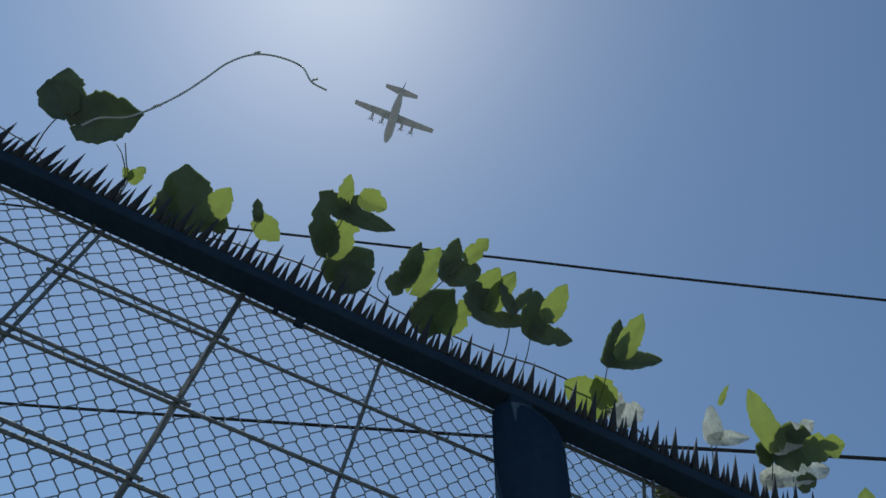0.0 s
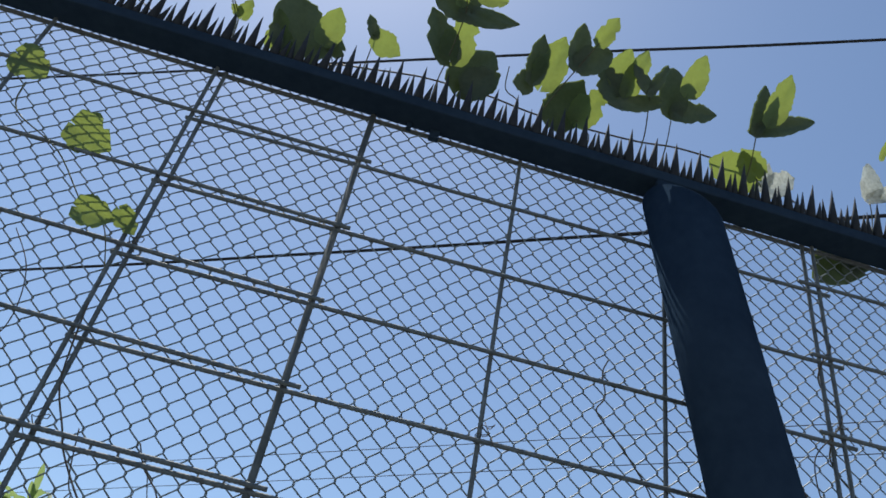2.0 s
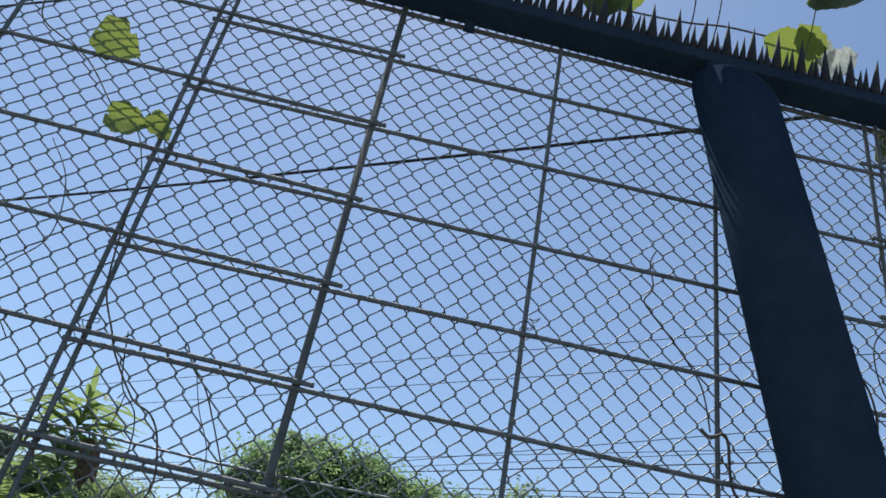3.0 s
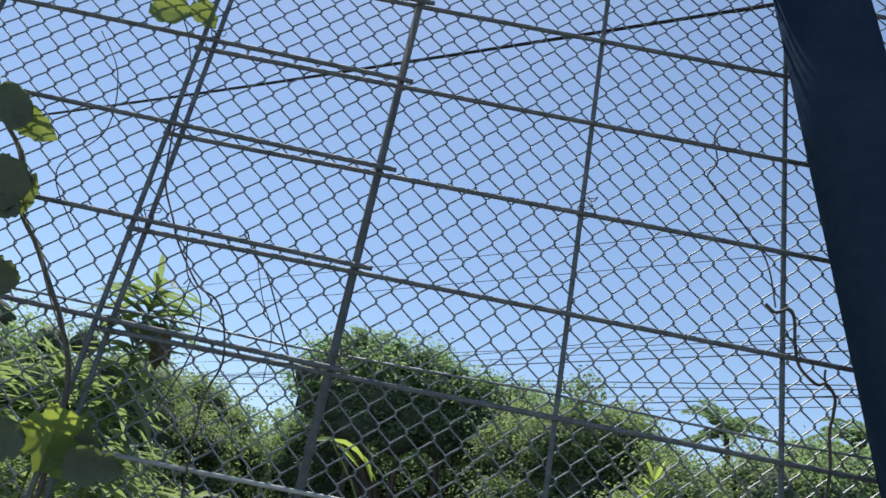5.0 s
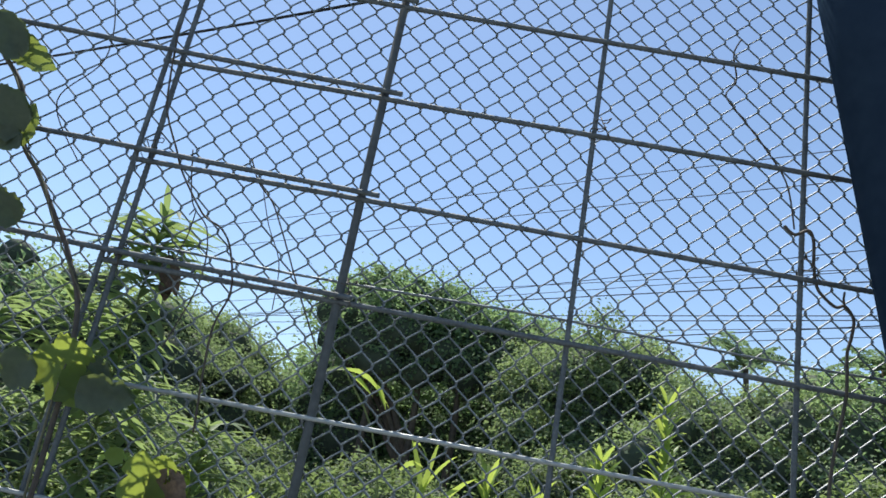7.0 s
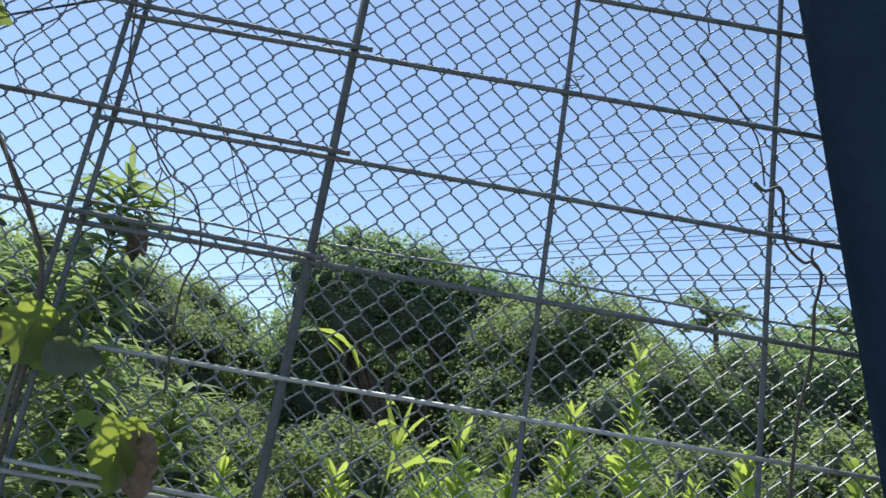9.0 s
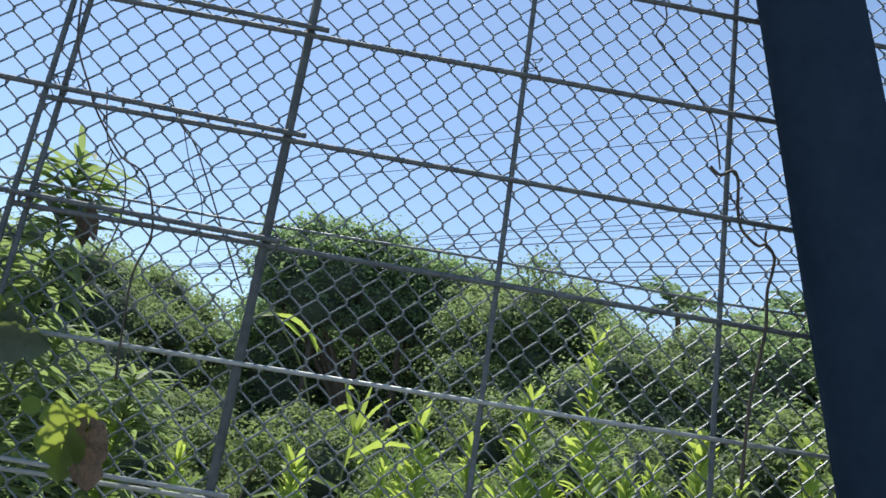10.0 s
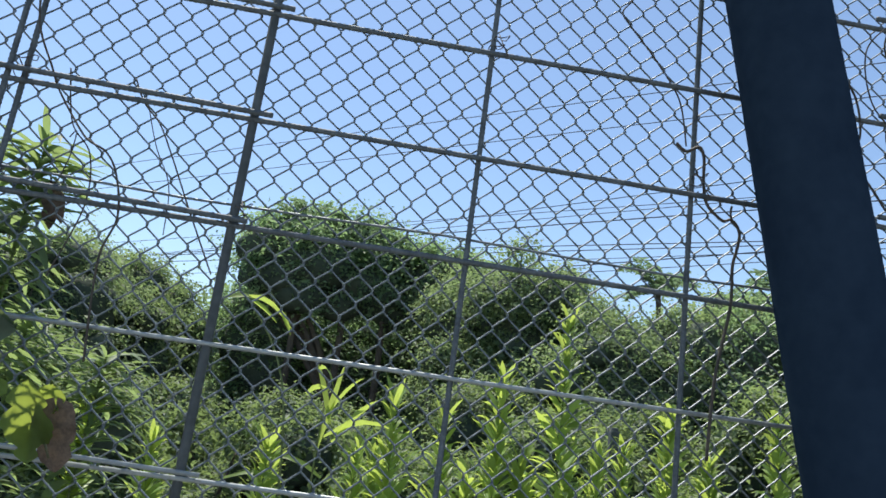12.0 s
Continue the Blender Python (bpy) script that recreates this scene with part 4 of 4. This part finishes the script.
def dome_lumps(az0, az1, dist, seed):
    """A domed crown in rows under the skyline; below it the foliage stands back in the crown's shade."""
    rng = random.Random(seed)
    out = []
    az = az0
    while az < az1:
        top = EYE.z + dist * math.tan(radians(float(np.interp(az, SKYLINE_AZ, SKYLINE_EL)) - 0.3))
        r = rng.uniform(0.26, 0.42)
        z = top - r
        while z > 3.15:
            x, y, _ = towards(az + rng.uniform(-0.5, 0.5), dist + rng.uniform(-0.35, 0.25) - 0.25 * (top - z), 0)
            out.append((x, y, z, r * 1.25, r * 1.1, r * 0.9))
            for _ in range(2):
                a, k = rng.uniform(0, 6.28), r * rng.uniform(0.25, 0.45)
                out.append((x + r * rng.uniform(0.6, 1.2) * math.cos(a), y + r * math.sin(a), z + r * rng.uniform(0.2, 0.8), k, k, k))
            z -= r * rng.uniform(0.9, 1.2)
            r = rng.uniform(0.3, 0.5)
        while z > GROUND + 0.3:
            x, y, _ = towards(az + rng.uniform(-1, 1), dist + 1.3 + rng.uniform(-0.3, 0.3), 0)
            out.append((x, y, z, 0.65, 0.5, 0.5))
            z -= 0.6
        az += rng.uniform(1.1, 1.7)
    return out


for i, (az0, az1, dist, n, size, mat, kind, label) in enumerate((
        (-8.0, 8.6, 11.5, 200000, 0.068, TREE_LEAF, "broadleaf_tree", "dense dark green broadleaf tree with a rounded crown"),
        (7.6, 13.5, 10.5, 110000, 0.054, SCRUB_LEAF, "scrub_bush", "green scrub bush with small sunlit leaves"),
        (10.0, 19, 9.8, 100000, 0.052, SCRUB_LEAF, "scrub_bush", "light green scrub bush with small sunlit leaves"),
        (17.0, 27, 9.2, 100000, 0.050, SCRUB_LEAF, "scrub_bush", "green scrub bush with small sunlit leaves"),
        (25.0, 36, 9.5, 90000, 0.058, TREE_LEAF, "scrub_bush", "tall dark green bush behind the scrub"),
        (35.5, 46, 9.5, 40000, 0.08, TREE_LEAF, "scrub_bush", "tall dark green bush behind the scrub"),
        (-21, -12.8, 13.0, 90000, 0.062, SCRUB_LEAF, "scrub_bush", "tall dark green bush behind the scrub"),
        (-29, -18.5, 11.0, 90000, 0.055, SCRUB_LEAF, "scrub_bush", "green scrub bush with small sunlit leaves"),
        (-46, -28.5, 10.0, 50000, 0.09, TREE_LEAF, "scrub_bush", "tall dark green bush behind the scrub"))):
    lumps = hedge_lumps(az0, az1, dist, 300 + i, inward=-0.45) if i else dome_lumps(az0, az1, dist, 300)
    mid = towards((az0 + az1) / 2, dist, GROUND)
    bush(kind, mid, lumps, n, size, mat, label, "tree" if i == 0 else "bush", 30 + i * 3, "" if i == 0 else "bushes behind the fence", trunk=1.6 if i == 0 else None, jitter=0.4 if i == 0 else 0.3)
# low scrub nearer the fence
for i, (az, dist, zc, sx, sz, n) in enumerate(((-32, 5.2, 0.6, 0.9, 0.75, 14000), (-21, 5.6, 0.6, 1.0, 0.80, 16000), (-10, 5.2, 0.6, 1.0, 0.72, 16000), (1, 5.6, 0.5, 1.0, 0.72, 16000), (11, 5.0, 0.5, 0.9, 0.75, 16000),
                                               (21, 5.4, 0.6, 1.0, 0.85, 16000), (31, 5.0, 0.6, 0.9, 0.95, 16000), (41, 5.4, 0.7, 1.0, 1.0, 12000), (-4, 7.6, 0.7, 1.3, 0.75, 16000), (14, 7.4, 0.8, 1.3, 0.85, 16000), (-17, 8.0, 0.8, 1.3, 0.85, 16000), (27, 7.4, 0.9, 1.3, 1.0, 16000))):
    c = towards(az, dist, zc - 0.05 + 0.16 * math.sin(i * 2.3))
    bush("low_scrub", (c[0], c[1], GROUND), random_lumps((c[0], c[1], c[2] + 0.12), (sx, 0.9, sz), 11, 0.25, 60 + i), int(n * 1.3), 0.046, LOW_LEAF, "low tangled scrub with small light green leaves", "bush", 90 + i * 3, "bushes behind the fence", jitter=0.12, over=0.97)


def feather_tree(az, dist, top, seed, fronds=26, reach=0.75):
    """A slim tree with long feathered leaves spreading from the tip."""
    rng = random.Random(seed)
    c = towards(az, dist, top)
    ob = thing("feather_leaved_tree", (c[0], c[1], GROUND), "slim tree with long feathered leaves above the scrub", "tree", "feather-leaved trees")
    part("trunk", tube(smooth_line([(c[0], c[1], GROUND), (c[0] + 0.1, c[1], top * 0.5), (c[0], c[1], top - 0.4)], 5), 0.07, 7, 0.03), BARK, ob)
    places, ways, ribs = [], [], []
    for i in range(fronds):
        a, rise = i * 2.4 + rng.uniform(-0.3, 0.3), rng.uniform(-0.35, 1.6)
        way = Vector((math.cos(a), math.sin(a), rise)).normalized()
        base = Vector((c[0], c[1], top - 0.42 - rng.uniform(0, 0.25)))
        length = reach * rng.uniform(0.7, 1.15)
        line = [base + way * length * t - Vector((0, 0, 0.28 * length * t * t)) for t in (0, 0.25, 0.5, 0.75, 1.0)]
        ribs.append(tube(line, 0.008, 4, 0.003))
        side = way.cross(Vector((0, 0, 1))).normalized()
        for k in range(34):
            t = 0.2 + 0.8 * k / 33
            f = t * 4
            j = min(3, int(f))
            q = line[j].lerp(line[j + 1], f - j) + side * (0.07 if k % 2 else -0.07) * rng.uniform(0.4, 1.3)
            places.append(tuple(q))
            ways.append((rng.uniform(-0.4, 0.4), rng.uniform(-0.4, 0.4), 1))
    part("frond_ribs", join(*ribs), WEED_STEM, ob)
    cloud_part("leaves", *leaf_cloud(np.array(places), np.array(ways), np.full(len(places), 0.13), seed, 0.26), FROND_LEAF, ob)


feather_tree(21.1, 10.6, 4.45, 5, 19, 0.58)
feather_tree(27.2, 10.8, 4.2, 6, 15, 0.5)
feather_tree(29.6, 10.6, 4.4, 7, 18, 0.6)
feather_tree(-5.4, 11.2, 4.75, 8, 24, 0.6)
feather_tree(-2.0, 11.2, 4.7, 9, 24, 0.55)
feather_tree(1.0, 11.2, 4.5, 10, 20, 0.5)

# distant wooded rise
rng = random.Random(9)
lumps = []
for i in range(70):
    az = -55 + i * 1.7
    dist = rng.uniform(38, 50)
    x, y, _ = towards(az, dist, 0)
    h = rng.uniform(6.8, 8.6)
    lumps.append((x, y, h * 0.45, rng.uniform(1.6, 2.6), 2.5, h * 0.55))
woods = thing("distant_woods", (lumps[35][0], lumps[35][1], GROUND), "hazy light green wood in the distance", "woods", kind="stuff")
part("shade_core", lump_core(lumps, 5), SHADE_CORE, woods, kind="stuff")
cloud_part("foliage", *lump_leaves(lumps, 60000, 0.42, 77, 0.16), FAR_LEAF, woods)

# grass under and behind the fence
rng_g = np.random.default_rng(12)
count = 16000
gx, gy = rng_g.uniform(-6, 7, count), 0.15 + 6.5 * rng_g.random(count) ** 1.3
height = rng_g.uniform(0.18, 0.6, count)
lean_x, lean_y = rng_g.normal(0, 0.28, count) * height, rng_g.normal(0, 0.28, count) * height
turn = rng_g.uniform(0, np.pi, count)
half = rng_g.uniform(0.003, 0.007, count)
base = np.stack([gx, gy, np.full(count, GROUND - 0.02)], 1)
side = np.stack([np.cos(turn) * half, np.sin(turn) * half, np.zeros(count)], 1)
mid = base + np.stack([lean_x * 0.3, lean_y * 0.3, height * 0.6], 1)
tip = base + np.stack([lean_x, lean_y, height], 1)
blades = np.stack([base - side, base + side, mid + side * 0.8, mid - side * 0.8, tip], 1).reshape(-1, 3)
k = np.arange(count)[:, None] * 5
blade_tris = np.concatenate([k + [0, 1, 2], k + [0, 2, 3], k + [3, 2, 4]], 1).reshape(-1, 3)
grass = thing("grass", (0.3, 1.0, GROUND), "uncut green grass behind the fence", "grass", kind="stuff")
cloud_part("grass_blades", blades, blade_tris, LOW_LEAF, grass)
